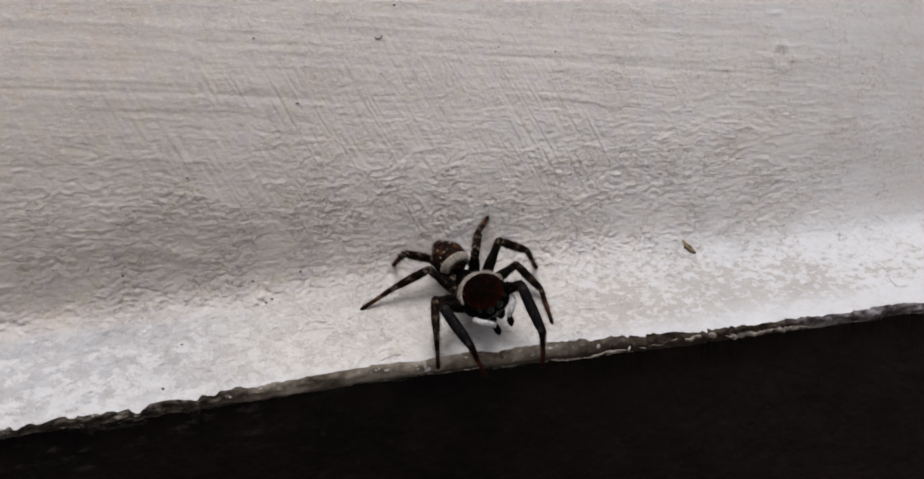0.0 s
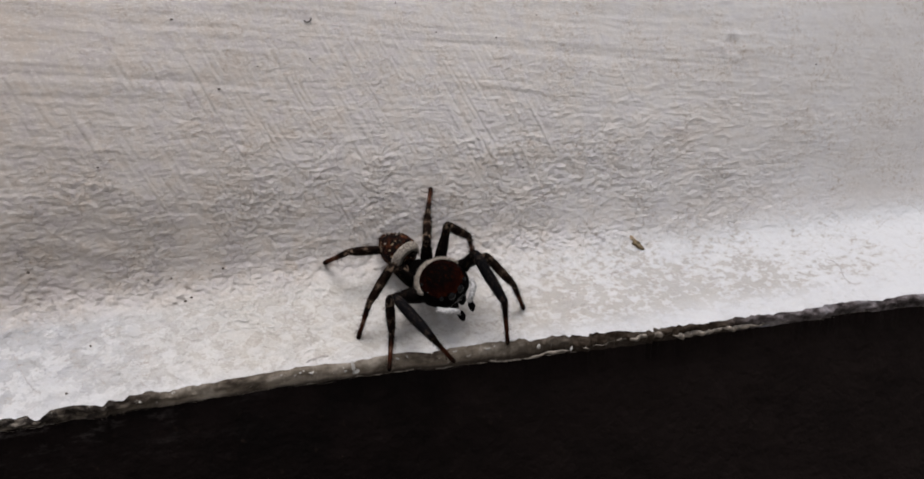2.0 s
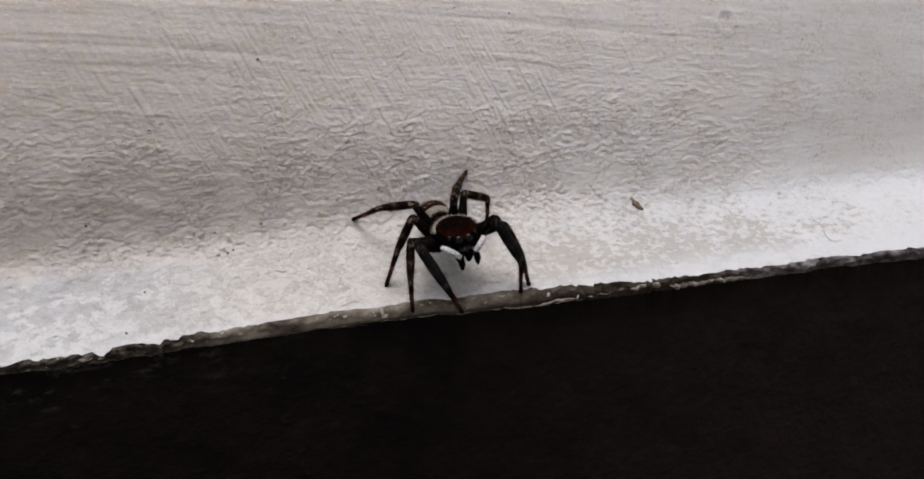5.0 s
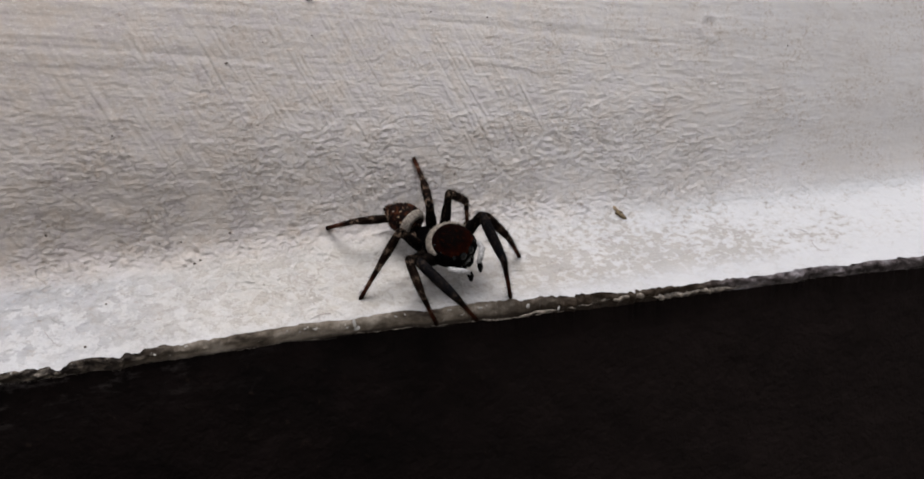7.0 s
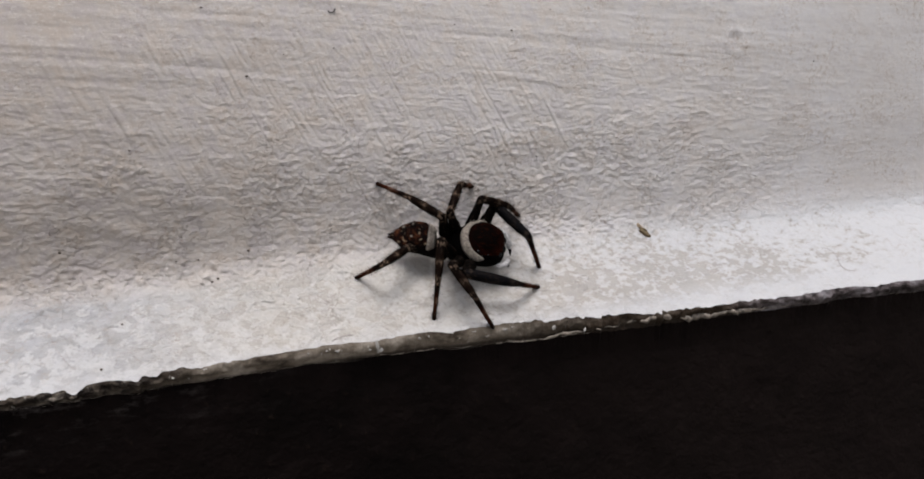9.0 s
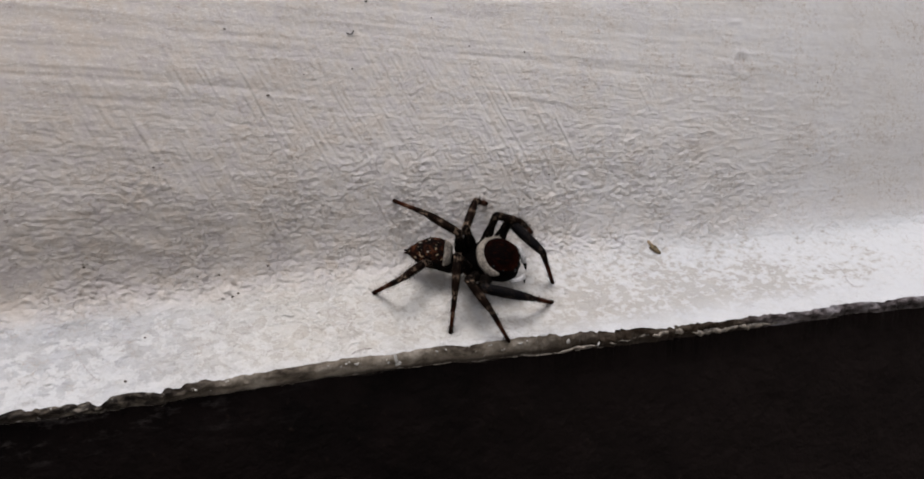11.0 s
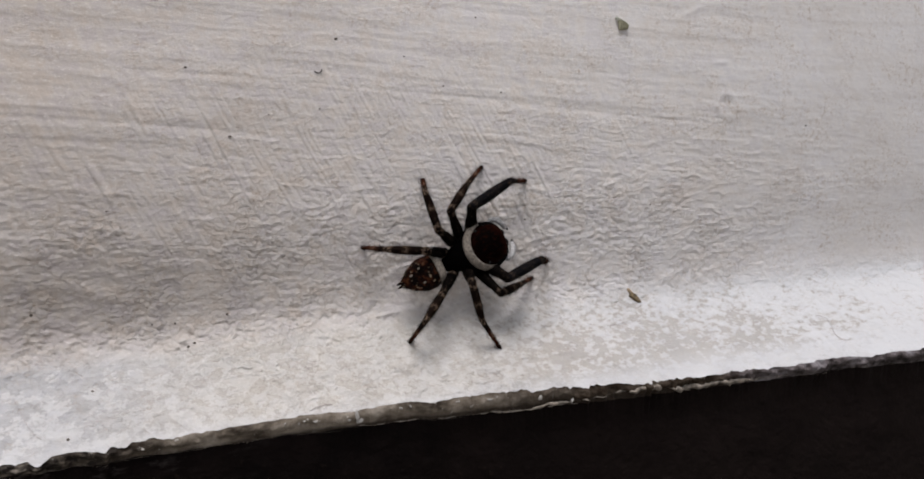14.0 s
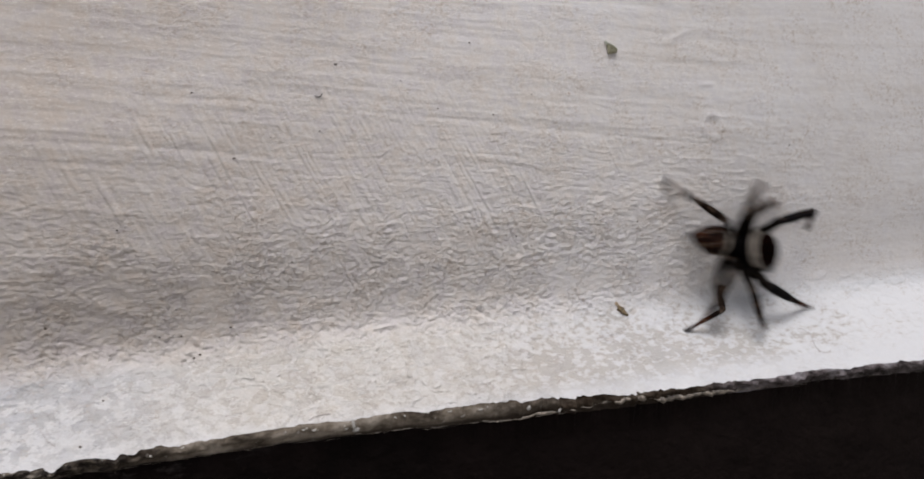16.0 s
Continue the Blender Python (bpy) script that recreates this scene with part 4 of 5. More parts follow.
def build_fibre(places, radius, label, material=None):
    """A hair lying along a line of places (x, z, lift)."""
    bm = bmesh.new()
    pts = [seat(x, z, lift) for x, z, lift in places]
    line = []
    for i in range(len(pts) - 1):
        p0, p1, p2, p3 = pts[max(0, i - 1)], pts[i], pts[i + 1], pts[min(len(pts) - 1, i + 2)]
        for j in range(6):
            t = j / 6
            line.append(0.5 * (2 * p1 + (p2 - p0) * t + (2 * p0 - 5 * p1 + 4 * p2 - p3) * t * t + (3 * p1 - p0 - 3 * p2 + p3) * t ** 3))
    line.append(pts[-1])
    rings = []
    for i, p in enumerate(line):
        d = (line[min(len(line) - 1, i + 1)] - line[max(0, i - 1)]).normalized()
        a = d.cross(Vector((0, 1, 0.3))).normalized()
        b = d.cross(a)
        rings.append([p + (a * math.cos(k * math.pi / 3) + b * math.sin(k * math.pi / 3)) * radius * MM for k in range(6)])
    loft(bm, rings)
    return tagged(mesh_object("fibre", bm, material or FIBRE), label, "fibre")


def build_clutter():
    scrap = build_flake("brown_flake", 17.85, 3.6, [(-0.30, 0.02, 0.04), (-0.20, 0.14, 0.10), (-0.02, 0.08, 0.14), (0.14, 0.02, 0.14), (0.24, -0.18, 0.12), (0.33, -0.34, 0.07), (0.46, -0.56, 0.0), (0.38, -0.58, 0.0), (0.20, -0.50, 0.03), (0.04, -0.42, 0.06),
                         (-0.06, -0.30, 0.08), (-0.10, -0.16, 0.08), (-0.22, -0.10, 0.05)], 0.14, FLAKE, "curled brown plant scrap stuck near the ledge's corner", "debris", 0.82)
    tail = build_flake("torn_end", 17.85, 3.6, [(-0.34, 0.60, 0.02), (-0.22, 0.70, 0.05), (-0.06, 0.52, 0.08), (-0.02, 0.36, 0.08), (0.08, 0.20, 0.08), (0.10, 0.02, 0.08), (-0.08, 0.02, 0.05), (-0.10, 0.22, 0.04), (-0.24, 0.34, 0.02), (-0.30, 0.46, 0.0)],
                       0.08, PALE_SCRAP, "pale frayed end", "", 0.9)
    tail.parent = scrap
    chip = build_flake("paint_flake", 18.8, 19.85, [(-0.28, 0.38, 0.10), (-0.05, 0.26, 0.16), (0.22, 0.10, 0.18), (0.44, -0.10, 0.16), (0.42, -0.30, 0.05), (0.02, -0.34, 0.0), (-0.26, -0.34, 0.0)],
                       0.16, OLIVE, "olive chip of paint with a white rim", "debris", 0.8)
    rim = build_flake("white_rim", 18.8, 19.85, [(-0.42, 0.56, 0.05), (-0.32, 0.60, 0.12), (-0.10, 0.38, 0.20), (0.24, 0.18, 0.22), (0.48, -0.06, 0.18), (0.40, -0.08, 0.14), (0.18, 0.06, 0.14), (-0.10, 0.24, 0.12), (-0.28, 0.34, 0.06), (-0.36, 0.40, 0.02)],
                      0.10, PALE_FLAKE, "white rim", "", 0.85)
    rim.parent = chip
    for x, z, w, h in ((0.05, 0.12, 0.17, 0.34), (0.24, -0.08, 0.14, 0.13), (-1.9, 0.15, 0.10, 0.06), (6.9, -0.05, 0.13, 0.07), (9.6, -0.25, 0.10, 0.10), (5.2, 0.1, 0.12, 0.05), (-2.4, 0.22, 0.07, 0.06), (-2.7, 0.12, 0.05, 0.05), (-3.3, 0.24, 0.06, 0.04), (-1.5, 0.2, 0.05, 0.07), (2.3, 0.16, 0.06, 0.05), (2.75, 0.2, 0.05, 0.04), (7.3, 0.02, 0.06, 0.05), (1.0, 0.1, 0.05, 0.04), (11.3, -0.62, 0.10, 0.14), (-0.35, 0.0, 0.14, 0.08)):
        bm = bmesh.new()
        ball(bm, (x, float(ledge_y(np.array([x]), edge_top(np.array([x])))[0]) - 0.04, z), (w, 0.09, h), 14)
        for v in bm.verts:
            v.co += noise.noise_vector(v.co * 6000) * 0.09 * MM
        tagged(mesh_object("paint_drip", bm, DRIP), "small white drip of paint over the broken edge", "paint drip", "drips on the edge")
    build_fibre([(-15.2, 2.55, 0.05), (-14.9, 2.1, 0.12), (-14.6, 1.65, 0.14), (-14.2, 1.2, 0.1), (-13.9, 1.0, 0.03)], 0.009, "thin straight hair lying on the white ledge")
    build_fibre([(29.0, 1.51, 0.04), (29.25, 1.44, 0.08), (29.47, 1.27, 0.10), (29.44, 0.98, 0.08), (29.13, 0.62, 0.06), (29.15, 0.32, 0.05), (29.56, 0.22, 0.04), (29.9, 0.30, 0.02)], 0.012, "curly grey hair lying on the white ledge")
    build_fibre([(18.1, 2.82, 0.02), (17.65, 2.62, 0.08), (17.18, 2.52, 0.08), (16.6, 2.45, 0.06), (16.0, 2.38, 0.06), (15.3, 2.36, 0.02)], 0.010, "fine hair trailing over the ledge from the brown scrap")
    build_fibre([(0.16, 17.56, 0.02), (0.30, 17.46, 0.06), (0.46, 17.50, 0.08), (0.56, 17.66, 0.03)], 0.030, "tiny dark hooked bristle stuck in the white paint", DARK_HAIR)
    build_fibre([(-2.1, 0.62, 0.03), (-1.8, 0.74, 0.1), (-1.4, 0.80, 0.12), (-1.0, 0.76, 0.04)], 0.02, "short curled hair at the ledge's edge")
    build_fibre([(1.1, 10.6, 0.02), (0.94, 10.2, 0.07), (0.97, 9.8, 0.07), (1.15, 9.6, 0.02)], 0.010, "short curved hair on the white wall")
    # dark dots on the paint; some stand in for the shade of small pits
    for x, z, r in ((10.64, 16.08, 0.06), (0.22, 15.54, 0.06), (-5.45, 5.18, 0.10), (-7.15, 3.95, 0.08), (-10.62, 10.88, 0.06), (11.36, 8.75, 0.06), (1.5, 19.33, 0.09), (-6.4, 17.85, 0.07), (9.7, 20.5, 0.08), (-4.53, 14.25, 0.09), (-2.5, 15.3, 0.06), (-11.86, 2.5, 0.07), (7.26, 16.57, 0.05),
                    (-14.5, 6.15, 0.12), (-7.45, 3.8, 0.11), (-8.0, 5.0, 0.07), (-9.1, 5.05, 0.06), (13.2, 17.2, 0.05), (19.5, 9.0, 0.06), (31.0, 13.2, 0.08), (-12.8, 0.85, 0.11), (5.2, 18.3, 0.05)):
        bm = bmesh.new()
        rr = random.Random(int(x * 10 + z * 100))
        ball(bm, (x, surface_y(x, z) - 0.02, z), (r * rr.uniform(0.6, 1.1), r * 0.4, r * rr.uniform(0.45, 0.8)), 8)
        for v in bm.verts:
            v.co += Vector((rr.uniform(-1, 1), rr.uniform(-1, 1), rr.uniform(-1, 1))) * r * 0.12 * MM
        tagged(mesh_object("dark_dot", bm, SPECK), "tiny dark speck on the white paint", "speck", "specks on the wall")


spider = build_spider()
legs = build_legs(spider)
build_clutter()


# ---- how the spider moves ----
def stance(place, turn, feet):
    """Where the body stands, and for each leg its foot, knee and ankle, in millimetres of the place."""
    return place, turn, feet


def between(a, b, f, planted):
    """A stance part of the way from a to b, with the planted feet already where b sets them."""
    def mid(p, q):
        return tuple(u + (v - u) * f for u, v in zip(p, q))

    place = mid(a[0], b[0])
    back = [u - v for u, v in zip(place, b[0])]
    feet = {}
    for n in LEG_NAMES:
        goal, knee, ankle = b[2][n]
        if n in planted:
            feet[n] = (goal, tuple(u + v for u, v in zip(knee, back)), tuple(u + 0.6 * v for u, v in zip(ankle, back)))
        else:
            feet[n] = tuple(mid(p, q) for p, q in zip(a[2][n], b[2][n]))
    return stance(place, mid(a[1], b[1]), feet)


def along(direction, towards):
    """A turn whose x axis is the direction, and whose z axis leans to towards."""
    x = direction.normalized()
    y = towards.cross(x)
    y = y.normalized() if y.length > 1e-6 else x.orthogonal().normalized()
    return Matrix((x, y, x.cross(y))).transposed().to_4x4()


def leg_poses(name, held):
    """Poses of thigh, shin and foot in the spider's space."""
    place, turn, feet = held
    back = pose(*place, *turn).inverted()
    goal, knee, ankle = [back @ Vector(p) for p in feet[name]]
    a, b, c = LENGTHS[name[1]]
    hx, hy, hz = HIPS[name[1]]
    hip = Vector((hx, hy if name[0] == "L" else -hy, hz))
    knee = hip + (knee - hip).normalized() * a
    reach = goal - knee
    d = min(max(reach.length, abs(b - c) + 0.05), (b + c) * 0.998)
    goal = knee + reach.normalized() * d
    u = (goal - knee).normalized()
    bend = (ankle - knee) - u * (ankle - knee).dot(u)
    bend = bend.normalized() if bend.length > 1e-4 else Vector((0, 0, 1))
    k = (b * b - c * c + d * d) / (2 * d)
    ankle = knee + u * k + bend * math.sqrt(max(0, b * b - k * k))
    up = Vector((0, 0, 1))
    return [Matrix.Translation(p * MM) @ along(q - p, up) for p, q in ((hip, knee), (knee, ankle), (ankle, goal))]


def motions():
    A = stance((3.58, -3.70, 3.22), (30.1, 34.3, -68.5), {
        "L1": ((6.12, -6.00, -0.72), (5.36, -5.96, 3.74), (5.86, -7.25, 1.43)),
        "L2": ((7.51, -4.04, 1.11), (6.26, -2.49, 4.30), (7.50, -2.72, 2.75)),
        "L3": ((7.91, -0.92, 3.75), (5.21, -3.08, 5.82), (6.99, -2.36, 4.98)),
        "L4": ((5.46, -0.26, 6.89), (3.52, -4.28, 5.54), (4.26, -2.51, 6.40)),
        "R1": ((3.01, -6.00, -0.74), (1.26, -5.37, 3.08), (2.11, -7.18, 1.27)),
        "R2": ((0.68, -5.44, 0.02), (0.94, -5.02, 3.42), (0.60, -6.31, 1.93)),
        "R3": ((-2.49, -1.81, 2.91), (1.34, -2.22, 4.64), (-0.59, -1.91, 3.85)),
        "R4": ((-0.26, -0.33, 4.89), (1.64, -1.63, 5.11), (-0.01, -2.77, 5.75)),
    })
    B = stance((4.84, -3.60, 3.49), (36.3, 29.9, -59.1), {
        "L1": ((7.96, -5.25, 0.17), (6.69, -5.38, 4.86), (7.69, -6.17, 2.48)),
        "L2": ((9.54, -3.58, 1.43), (7.57, -4.29, 4.54), (8.72, -4.75, 2.97)),
        "L3": ((7.90, -0.52, 4.32), (5.87, -3.46, 6.31), (7.31, -2.20, 5.44)),
        "L4": ((5.93, -0.31, 8.13), (4.55, -4.17, 5.75), (5.10, -2.52, 6.93)),
        "R1": ((4.94, -5.73, -0.20), (2.51, -5.19, 3.23), (3.63, -6.97, 1.53)),
        "R2": ((1.74, -5.60, -0.10), (2.20, -5.04, 3.17), (2.28, -4.19, 1.36)),
        "R3": ((0.64, -3.85, 1.26), (2.57, -4.54, 4.72), (1.24, -4.68, 3.09)),
        "R4": ((-0.25, -0.35, 4.80), (2.66, -1.75, 5.26), (0.77, -2.64, 5.47)),
    })
    C = stance((4.46, -4.58, 3.46), (5.9, 17.9, -84.6), {
        "L1": ((7.95, -5.29, 0.14), (6.45, -6.45, 4.52), (7.61, -6.80, 2.11)),
        "L2": ((8.59, -4.97, 0.38), (7.29, -5.52, 4.01), (8.00, -5.88, 2.18)),
        "L3": ((7.77, -0.84, 3.84), (5.72, -3.40, 5.82), (7.45, -2.33, 5.28)),
        "L4": ((6.91, -0.26, 6.87), (4.81, -4.47, 5.68), (5.65, -2.65, 6.32)),
        "R1": ((4.28, -5.92, -0.35), (2.12, -6.49, 3.63), (3.21, -7.42, 1.34)),
        "R2": ((1.68, -5.44, 0.02), (1.82, -5.96, 3.81), (1.53, -6.40, 1.88)),
        "R3": ((0.66, -3.85, 1.26), (2.23, -5.18, 5.00), (1.38, -4.45, 3.23)),
        "R4": ((-0.23, -0.35, 4.80), (2.73, -3.77, 5.57), (1.06, -2.51, 5.47)),
    })
    D = stance((5.41, -3.90, 3.40), (32.2, 28.7, -53.6), {
        "L1": ((8.71, -5.06, 0.31), (7.45, -5.26, 4.94), (8.15, -6.14, 2.49)),
        "L2": ((10.29, -2.69, 2.10), (7.97, -4.46, 4.85), (9.28, -3.97, 3.42)),
        "L3": ((8.01, -0.55, 4.26), (6.21, -3.57, 6.24), (7.59, -2.12, 5.59)),
        "L4": ((5.22, -0.32, 8.23), (4.88, -4.28, 5.76), (5.07, -2.63, 7.05)),
        "R1": ((6.40, -6.00, -0.45), (3.57, -6.12, 3.04), (5.03, -7.36, 1.14)),
        "R2": ((4.21, -5.90, -0.34), (3.10, -5.81, 3.17), (3.42, -6.73, 1.42)),
        "R3": ((0.71, -3.93, 1.20), (2.99, -4.88, 4.59), (1.80, -4.53, 2.90)),
        "R4": ((-0.17, -0.35, 4.83), (3.10, -2.12, 5.10), (1.06, -2.61, 5.21)),
    })
    F = stance((6.08, -2.14, 4.08), (50.1, 13.5, -14.0), {
        "L1": ((10.28, -2.17, 2.51), (8.08, -1.74, 6.30), (9.32, -3.33, 4.50)),
        "L2": ((10.00, -0.24, 5.40), (7.06, -2.49, 6.77), (8.84, -1.82, 6.16)),
        "L3": ((7.28, -0.28, 7.36), (5.02, -3.13, 6.26), (6.08, -1.97, 7.66)),
        "L4": ((1.80, -0.32, 8.05), (4.61, -3.12, 6.06), (3.00, -2.49, 7.27)),
        "R1": ((9.66, -3.34, 1.61), (5.15, -4.61, 3.14), (7.72, -4.75, 2.31)),
        "R2": ((6.21, -5.17, 0.23), (4.45, -4.59, 3.65), (5.24, -5.51, 2.06)),
        "R3": ((3.31, -4.32, 0.90), (4.16, -3.97, 4.90), (3.65, -4.58, 2.96)),
        "R4": ((-0.06, -1.52, 3.16), (2.73, -2.45, 4.58), (1.11, -3.67, 4.04)),
    })
    G = stance((6.40, -2.31, 4.54), (56.2, 6.4, -15.0), {
        "L1": ((11.67, -0.48, 4.16), (7.92, -2.08, 7.12), (10.29, -1.29, 6.08)),
        "L2": ((9.99, -0.24, 5.41), (7.40, -1.12, 7.25), (9.04, -1.85, 6.37)),
        "L3": ((7.23, -0.28, 7.26), (4.78, -3.05, 6.64), (6.00, -1.87, 7.87)),
        "L4": ((1.77, -0.32, 8.00), (4.27, -3.15, 6.24), (2.65, -2.71, 7.50)),
        "R1": ((10.23, -2.21, 2.48), (6.13, -4.94, 3.44), (8.64, -4.09, 2.90)),
        "R2": ((7.43, -3.64, 1.43), (5.08, -4.81, 3.57), (5.99, -5.12, 1.82)),
        "R3": ((3.31, -4.31, 0.90), (4.54, -4.32, 4.85), (3.78, -4.64, 2.92)),
        "R4": ((0.69, -2.35, 2.46), (3.09, -2.94, 3.99), (1.20, -3.47, 4.75)),
    })
    H = stance((7.38, -1.56, 5.58), (73.0, -11.1, -3.6), {
        "L1": ((11.91, -0.28, 7.52), (7.68, -2.50, 8.29), (10.33, -1.98, 8.43)),
        "L2": ((9.43, -0.34, 8.90), (6.28, -2.58, 8.12), (7.93, -1.81, 8.95)),
        "L3": ((5.62, -0.34, 9.96), (5.36, -2.97, 6.94), (5.24, -2.07, 8.83)),
        "L4": ((1.85, -0.32, 8.01), (4.85, -2.90, 6.51), (2.97, -2.58, 7.39)),
        "R1": ((12.01, -0.36, 4.45), (8.43, -3.72, 3.91), (10.69, -2.47, 4.70)),
        "R2": ((9.68, -3.49, 1.50), (6.76, -4.03, 4.29), (8.26, -3.96, 2.97)),
        "R3": ((7.74, -3.67, 1.40), (5.98, -3.81, 4.59), (6.45, -4.66, 2.73)),
        "R4": ((1.00, -2.77, 2.12), (4.62, -2.93, 4.43), (2.88, -3.77, 3.61)),
    })
    I = stance((7.60, -1.23, 7.18), (79.6, -19.2, -1.7), {
        "L1": ((11.54, -0.32, 10.95), (7.52, -2.48, 9.76), (9.91, -2.21, 10.99)),
        "L2": ((8.97, -0.29, 11.88), (6.34, -2.39, 9.65), (7.63, -1.63, 10.98)),
        "L3": ((5.50, -0.31, 11.39), (5.53, -2.65, 8.69), (5.08, -2.25, 10.70)),
        "L4": ((1.86, -0.31, 7.96), (4.78, -2.55, 7.64), (2.70, -2.77, 7.91)),
        "R1": ((12.59, -0.22, 6.20), (8.98, -3.35, 5.85), (11.39, -2.38, 6.57)),
        "R2": ((11.64, -0.23, 5.36), (8.63, -3.11, 5.04), (10.16, -1.82, 5.20)),
        "R3": ((8.44, -2.83, 2.05), (6.90, -3.55, 5.81), (7.36, -3.36, 3.77)),
        "R4": ((3.71, -1.91, 2.82), (5.45, -2.78, 5.30), (4.14, -4.04, 4.24)),
    })
    I0 = stance((7.55, -1.30, 7.29), (98.8, -22.6, -10.3), {
        "L1": ((11.69, -0.32, 11.03), (7.40, -2.90, 9.79), (9.61, -1.67, 10.75)),
        "L2": ((8.38, -0.33, 10.67), (5.84, -2.97, 9.14), (7.12, -1.97, 10.31)),
        "L3": ((5.47, -0.31, 11.42), (5.42, -3.06, 8.24), (5.33, -1.75, 9.87)),
        "L4": ((1.79, -0.32, 7.98), (4.94, -2.83, 7.30), (2.91, -2.66, 7.80)),
        "R1": ((12.45, -0.22, 6.18), (8.70, -3.28, 5.77), (11.16, -2.35, 6.37)),
        "R2": ((11.78, -0.25, 5.08), (8.34, -2.62, 4.69), (10.02, -1.58, 4.96)),
        "R3": ((7.72, -3.74, 1.35), (6.75, -3.15, 5.46), (7.12, -3.51, 3.42)),
        "R4": ((3.72, -1.95, 2.79), (5.59, -2.84, 6.00), (4.44, -3.77, 4.51)),
    })
    J = stance((8.63, -1.07, 7.71), (84.4, -19.6, -2.1), {
        "L1": ((13.29, -0.32, 11.07), (8.88, -2.54, 10.18), (11.27, -1.79, 11.18)),
        "L2": ((10.87, -0.27, 12.39), (7.87, -2.35, 10.32), (9.27, -1.42, 11.41)),
        "L3": ((5.51, -0.31, 11.35), (6.34, -1.79, 9.71), (4.87, -2.30, 11.12)),
        "L4": ((3.47, -0.33, 8.54), (6.05, -2.33, 8.84), (4.08, -2.68, 9.48)),
        "R1": ((13.47, -0.22, 6.12), (9.95, -2.98, 6.03), (12.46, -2.34, 5.26)),
        "R2": ((11.64, -0.25, 5.12), (8.76, -3.10, 5.57), (10.23, -1.80, 5.16)),
        "R3": ((9.76, -1.08, 3.49), (8.15, -2.66, 5.14), (8.74, -2.88, 3.13)),
        "R4": ((3.66, -1.93, 2.81), (6.58, -2.87, 6.44), (5.23, -2.59, 4.85)),
    })
    K = stance((13.24, -1.65, 8.61), (85.6, -1.2, -9.5), {
        "L1": ((18.57, -0.31, 11.01), (14.89, -0.76, 10.98), (16.85, -0.47, 12.81)),
        "L2": ((14.53, -0.27, 12.35), (12.52, -2.85, 11.30), (13.28, -1.87, 12.87)),
        "L3": ((13.06, -0.17, 14.09), (11.78, -2.54, 11.16), (12.08, -1.72, 13.08)),
        "L4": ((5.58, -0.34, 10.28), (10.05, -1.79, 9.82), (8.05, -1.23, 10.14)),
        "R1": ((17.79, -0.20, 5.95), (13.95, -3.57, 6.56), (16.08, -2.02, 5.95)),
        "R2": ((17.12, -0.28, 4.41), (14.10, -1.34, 5.68), (15.13, -0.83, 4.04)),
        "R3": ((10.55, -1.37, 3.18), (11.11, -2.73, 6.67), (10.16, -2.65, 4.80)),
        "R4": ((9.07, -0.25, 5.36), (10.79, -3.13, 7.55), (9.19, -2.68, 6.27)),
    })
    K2 = stance((16.24, -1.42, 8.39), (84.1, 2.1, 14.0), {
        "L1": ((21.25, -0.33, 10.23), (18.70, -2.14, 9.52), (21.20, -2.83, 10.27)),
        "L2": ((20.89, -0.30, 11.55), (18.22, -1.98, 10.15), (19.98, -2.14, 11.10)),
        "L3": ((14.29, -0.22, 13.32), (15.11, -2.25, 11.21), (14.50, -2.31, 13.22)),
        "L4": ((12.81, -0.29, 11.88), (13.97, -2.71, 10.47), (12.68, -2.88, 12.12)),
        "R1": ((23.44, -0.18, 4.98), (18.76, -1.89, 7.02), (21.16, -1.19, 6.01)),
        "R2": ((21.40, -0.31, 4.02), (18.11, -1.88, 6.34), (19.66, -1.28, 5.24)),
        "R3": ((15.33, -1.23, 3.05), (15.61, -2.71, 5.65), (15.49, -3.24, 3.62)),
        "R4": ((11.42, -0.24, 5.23), (13.44, -2.60, 6.77), (11.74, -2.80, 5.55)),
    })
    K3 = stance((20.69, -1.38, 8.06), (85.6, 7.7, 1.3), {
        "L1": ((27.54, -0.33, 9.10), (23.37, -1.99, 8.84), (26.03, -2.32, 9.11)),
        "L2": ((23.97, -0.28, 12.01), (22.37, -2.07, 10.35), (23.69, -2.35, 11.82)),
        "L3": ((21.55, -0.19, 13.64), (20.85, -2.08, 10.96), (21.38, -2.18, 12.99)),
        "L4": ((14.45, -0.31, 11.39), (17.83, -2.16, 9.74), (15.98, -2.30, 10.71)),
        "R1": ((24.83, -0.23, 4.31), (22.79, -2.31, 6.22), (24.88, -2.72, 4.55)),
        "R2": ((22.93, -1.49, 2.56), (21.70, -2.44, 5.52), (22.52, -3.11, 3.83)),
        "R3": ((17.43, -1.21, 2.96), (18.98, -2.55, 5.70), (17.92, -3.00, 3.95)),
        "R4": ((15.99, -0.20, 5.60), (17.76, -2.52, 6.86), (15.91, -2.78, 5.90)),
    })
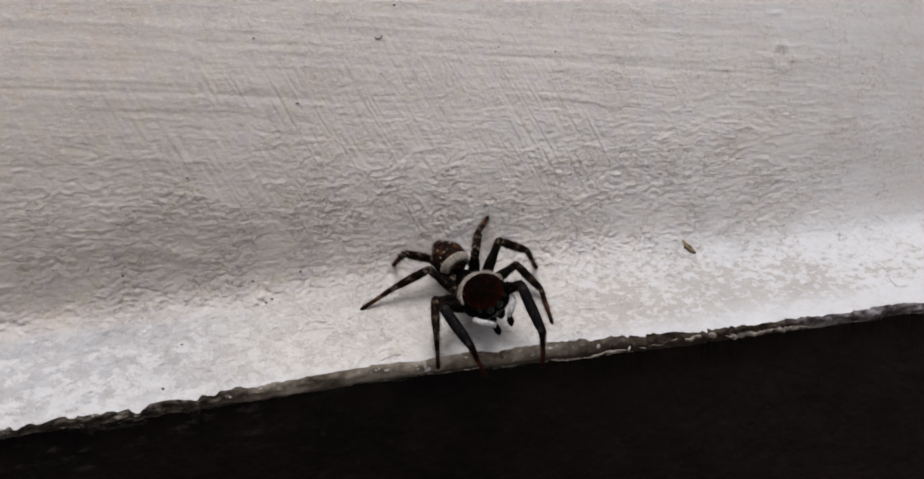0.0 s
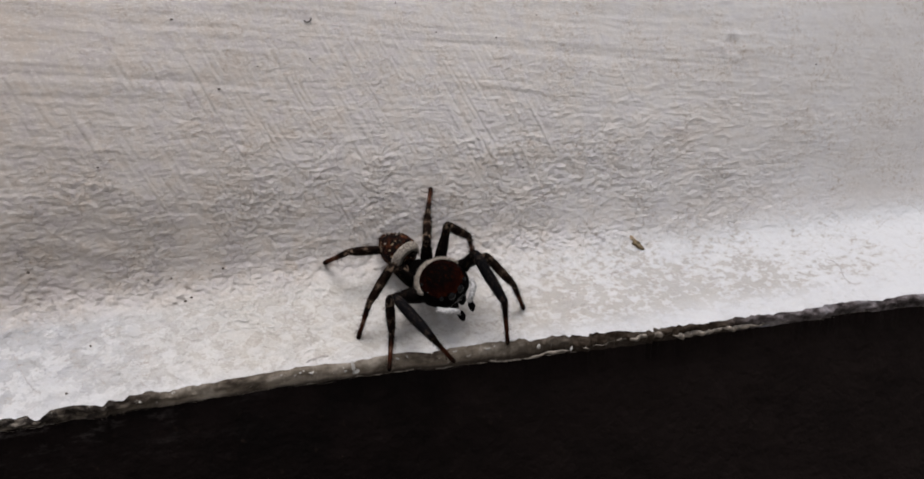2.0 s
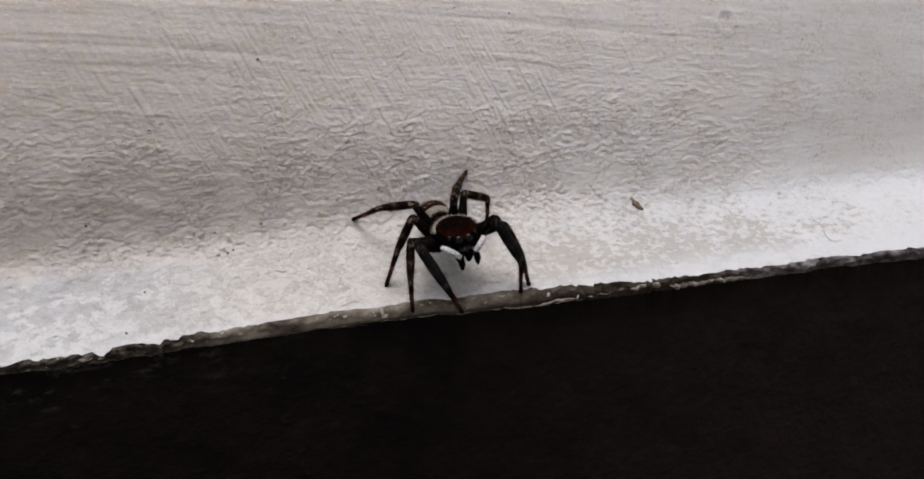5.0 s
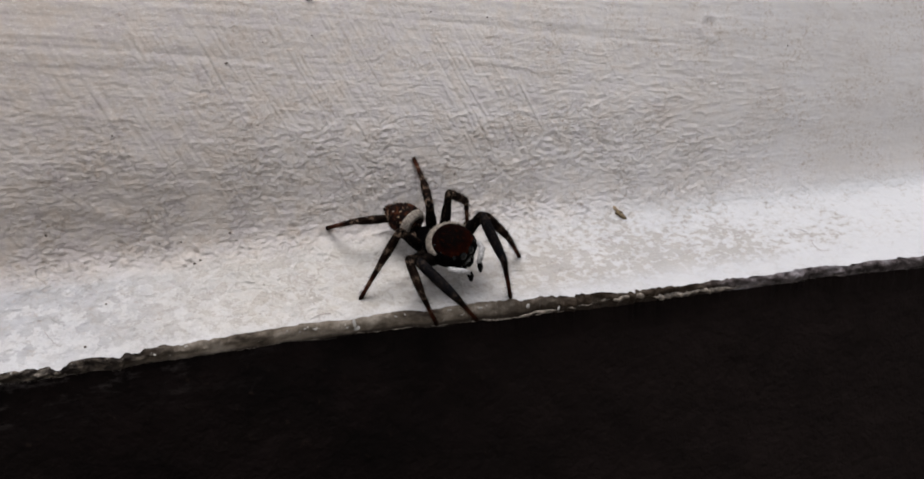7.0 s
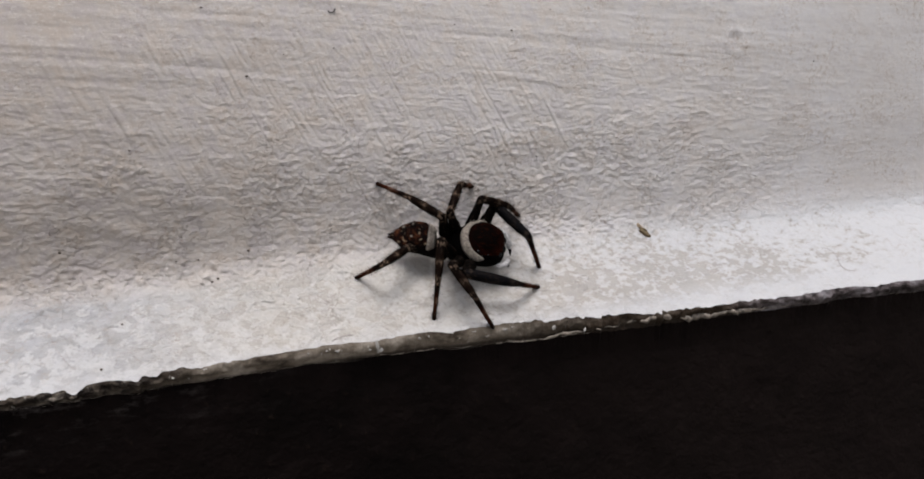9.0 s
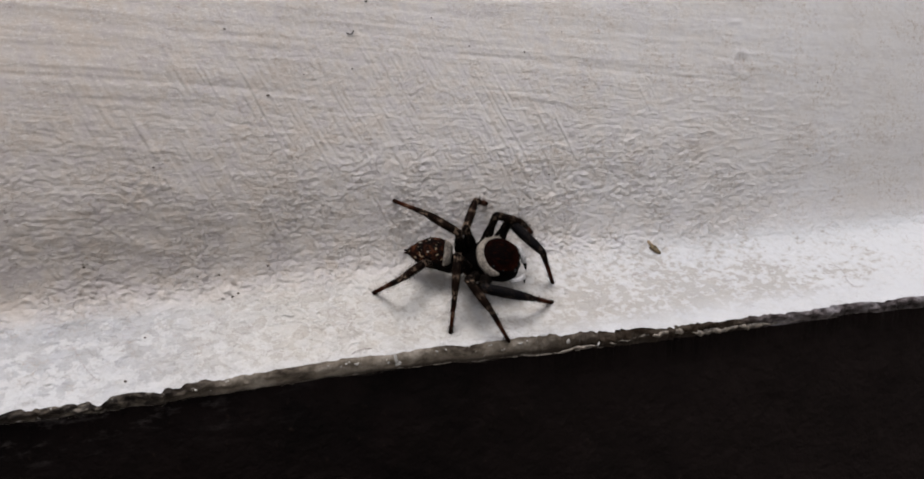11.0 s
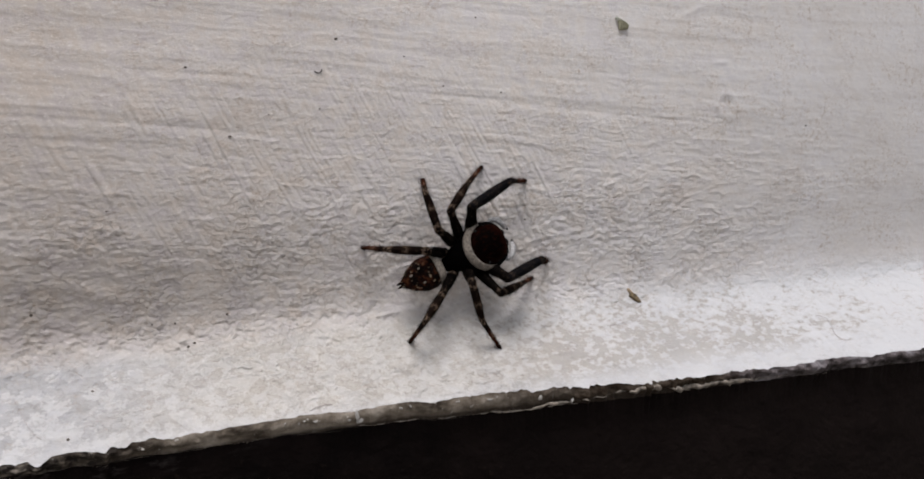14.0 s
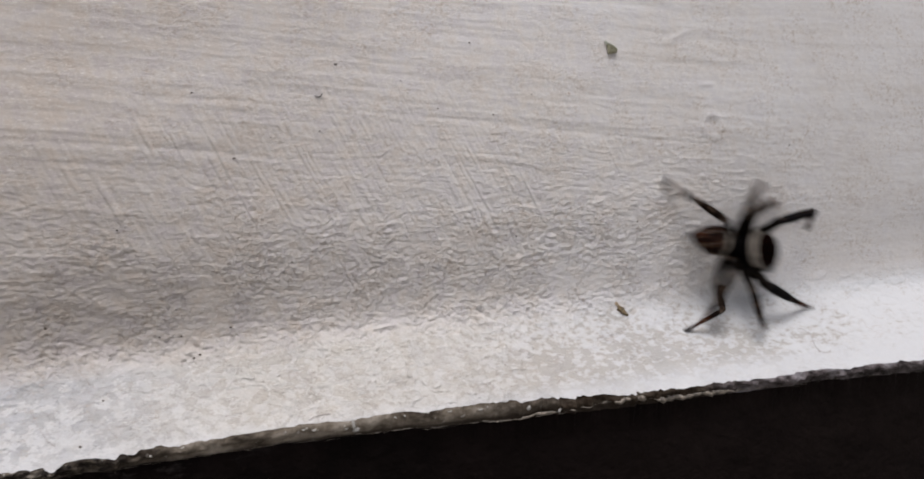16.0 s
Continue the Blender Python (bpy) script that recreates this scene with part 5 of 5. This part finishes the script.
    M = stance((26.58, -1.07, 6.64), (79.3, 16.6, 5.3), {
        "L1": ((31.91, -0.66, 7.53), (28.28, -2.49, 8.35), (30.94, -2.58, 8.80)),
        "L2": ((30.00, -0.33, 9.50), (26.53, -2.60, 9.10), (28.22, -1.58, 9.40)),
        "L3": ((28.89, -0.31, 10.91), (25.86, -2.53, 9.12), (27.36, -1.59, 10.25)),
        "L4": ((21.40, -0.30, 11.46), (24.50, -2.45, 8.72), (23.03, -1.75, 10.04)),
        "R1": ((31.21, -1.55, 2.39), (26.65, -3.06, 4.59), (28.97, -2.42, 3.36)),
        "R2": ((26.79, -2.63, 1.70), (25.88, -2.87, 4.24), (25.53, -4.02, 2.64)),
        "R3": ((23.29, -1.49, 2.56), (24.41, -2.86, 5.35), (23.07, -3.20, 3.76)),
        "R4": ((21.41, -2.16, 2.09), (24.02, -1.78, 4.83), (23.50, -3.13, 3.30)),
    })

    keys = [(0.0, A), (0.55, A), (0.72, B), (2.08, B), (2.27, C), (5.0, C), (5.25, D), (8.5, D), (8.78, F), (11.9, F), (12.02, G), (12.1, G), (12.28, H),
            (12.83, H), (12.98, I0), (13.08, I0), (13.25, I), (15.43, I), (15.5, J), (15.7, K), (15.8, K2), (15.9, K3), (15.967, between(K3, M, 0.667, ("L4", "R4"))), (16.0, M)]
    walk(spider, [(t, pose(*[v * MM for v in s[0]], *s[1])) for t, s in keys])
    # at the start of the dash two legs stay behind, then swing at once
    dash = stance(J[0], J[1], K[2])
    late = [(15.467, I) if s is I and t > 15 else (15.533, dash) if s is J else (t, s) for t, s in keys]
    # and two others lag as it first turns from the edge
    lag = [(11.967, F) if s is F and t > 11 else (t, s) for t, s in keys]
    rows_of = {"L4": late, "R3": late, "R4": lag, "R2": lag}
    for name in LEG_NAMES:
        for i in range(3):
            walk(legs[name][i], [(t, leg_poses(name, s)[i]) for t, s in rows_of.get(name, keys)])
    # the feelers tap up and down, now one, now the other
    rnd = random.Random(12)
    for palp, root in feelers:
        rows, t = [], 0.0
        while t < 16.0:
            rows.append((t, Matrix.Translation(root) @ pose(0, 0, 0, 0, rnd.uniform(-9, 9), rnd.uniform(-4, 4)) @ Matrix.Translation(-root)))
            t += rnd.choice((0.2, 0.3, 0.5, 0.8))
        rows.append((16.0, pose(0, 0, 0)))
        walk(palp, rows)


motions()
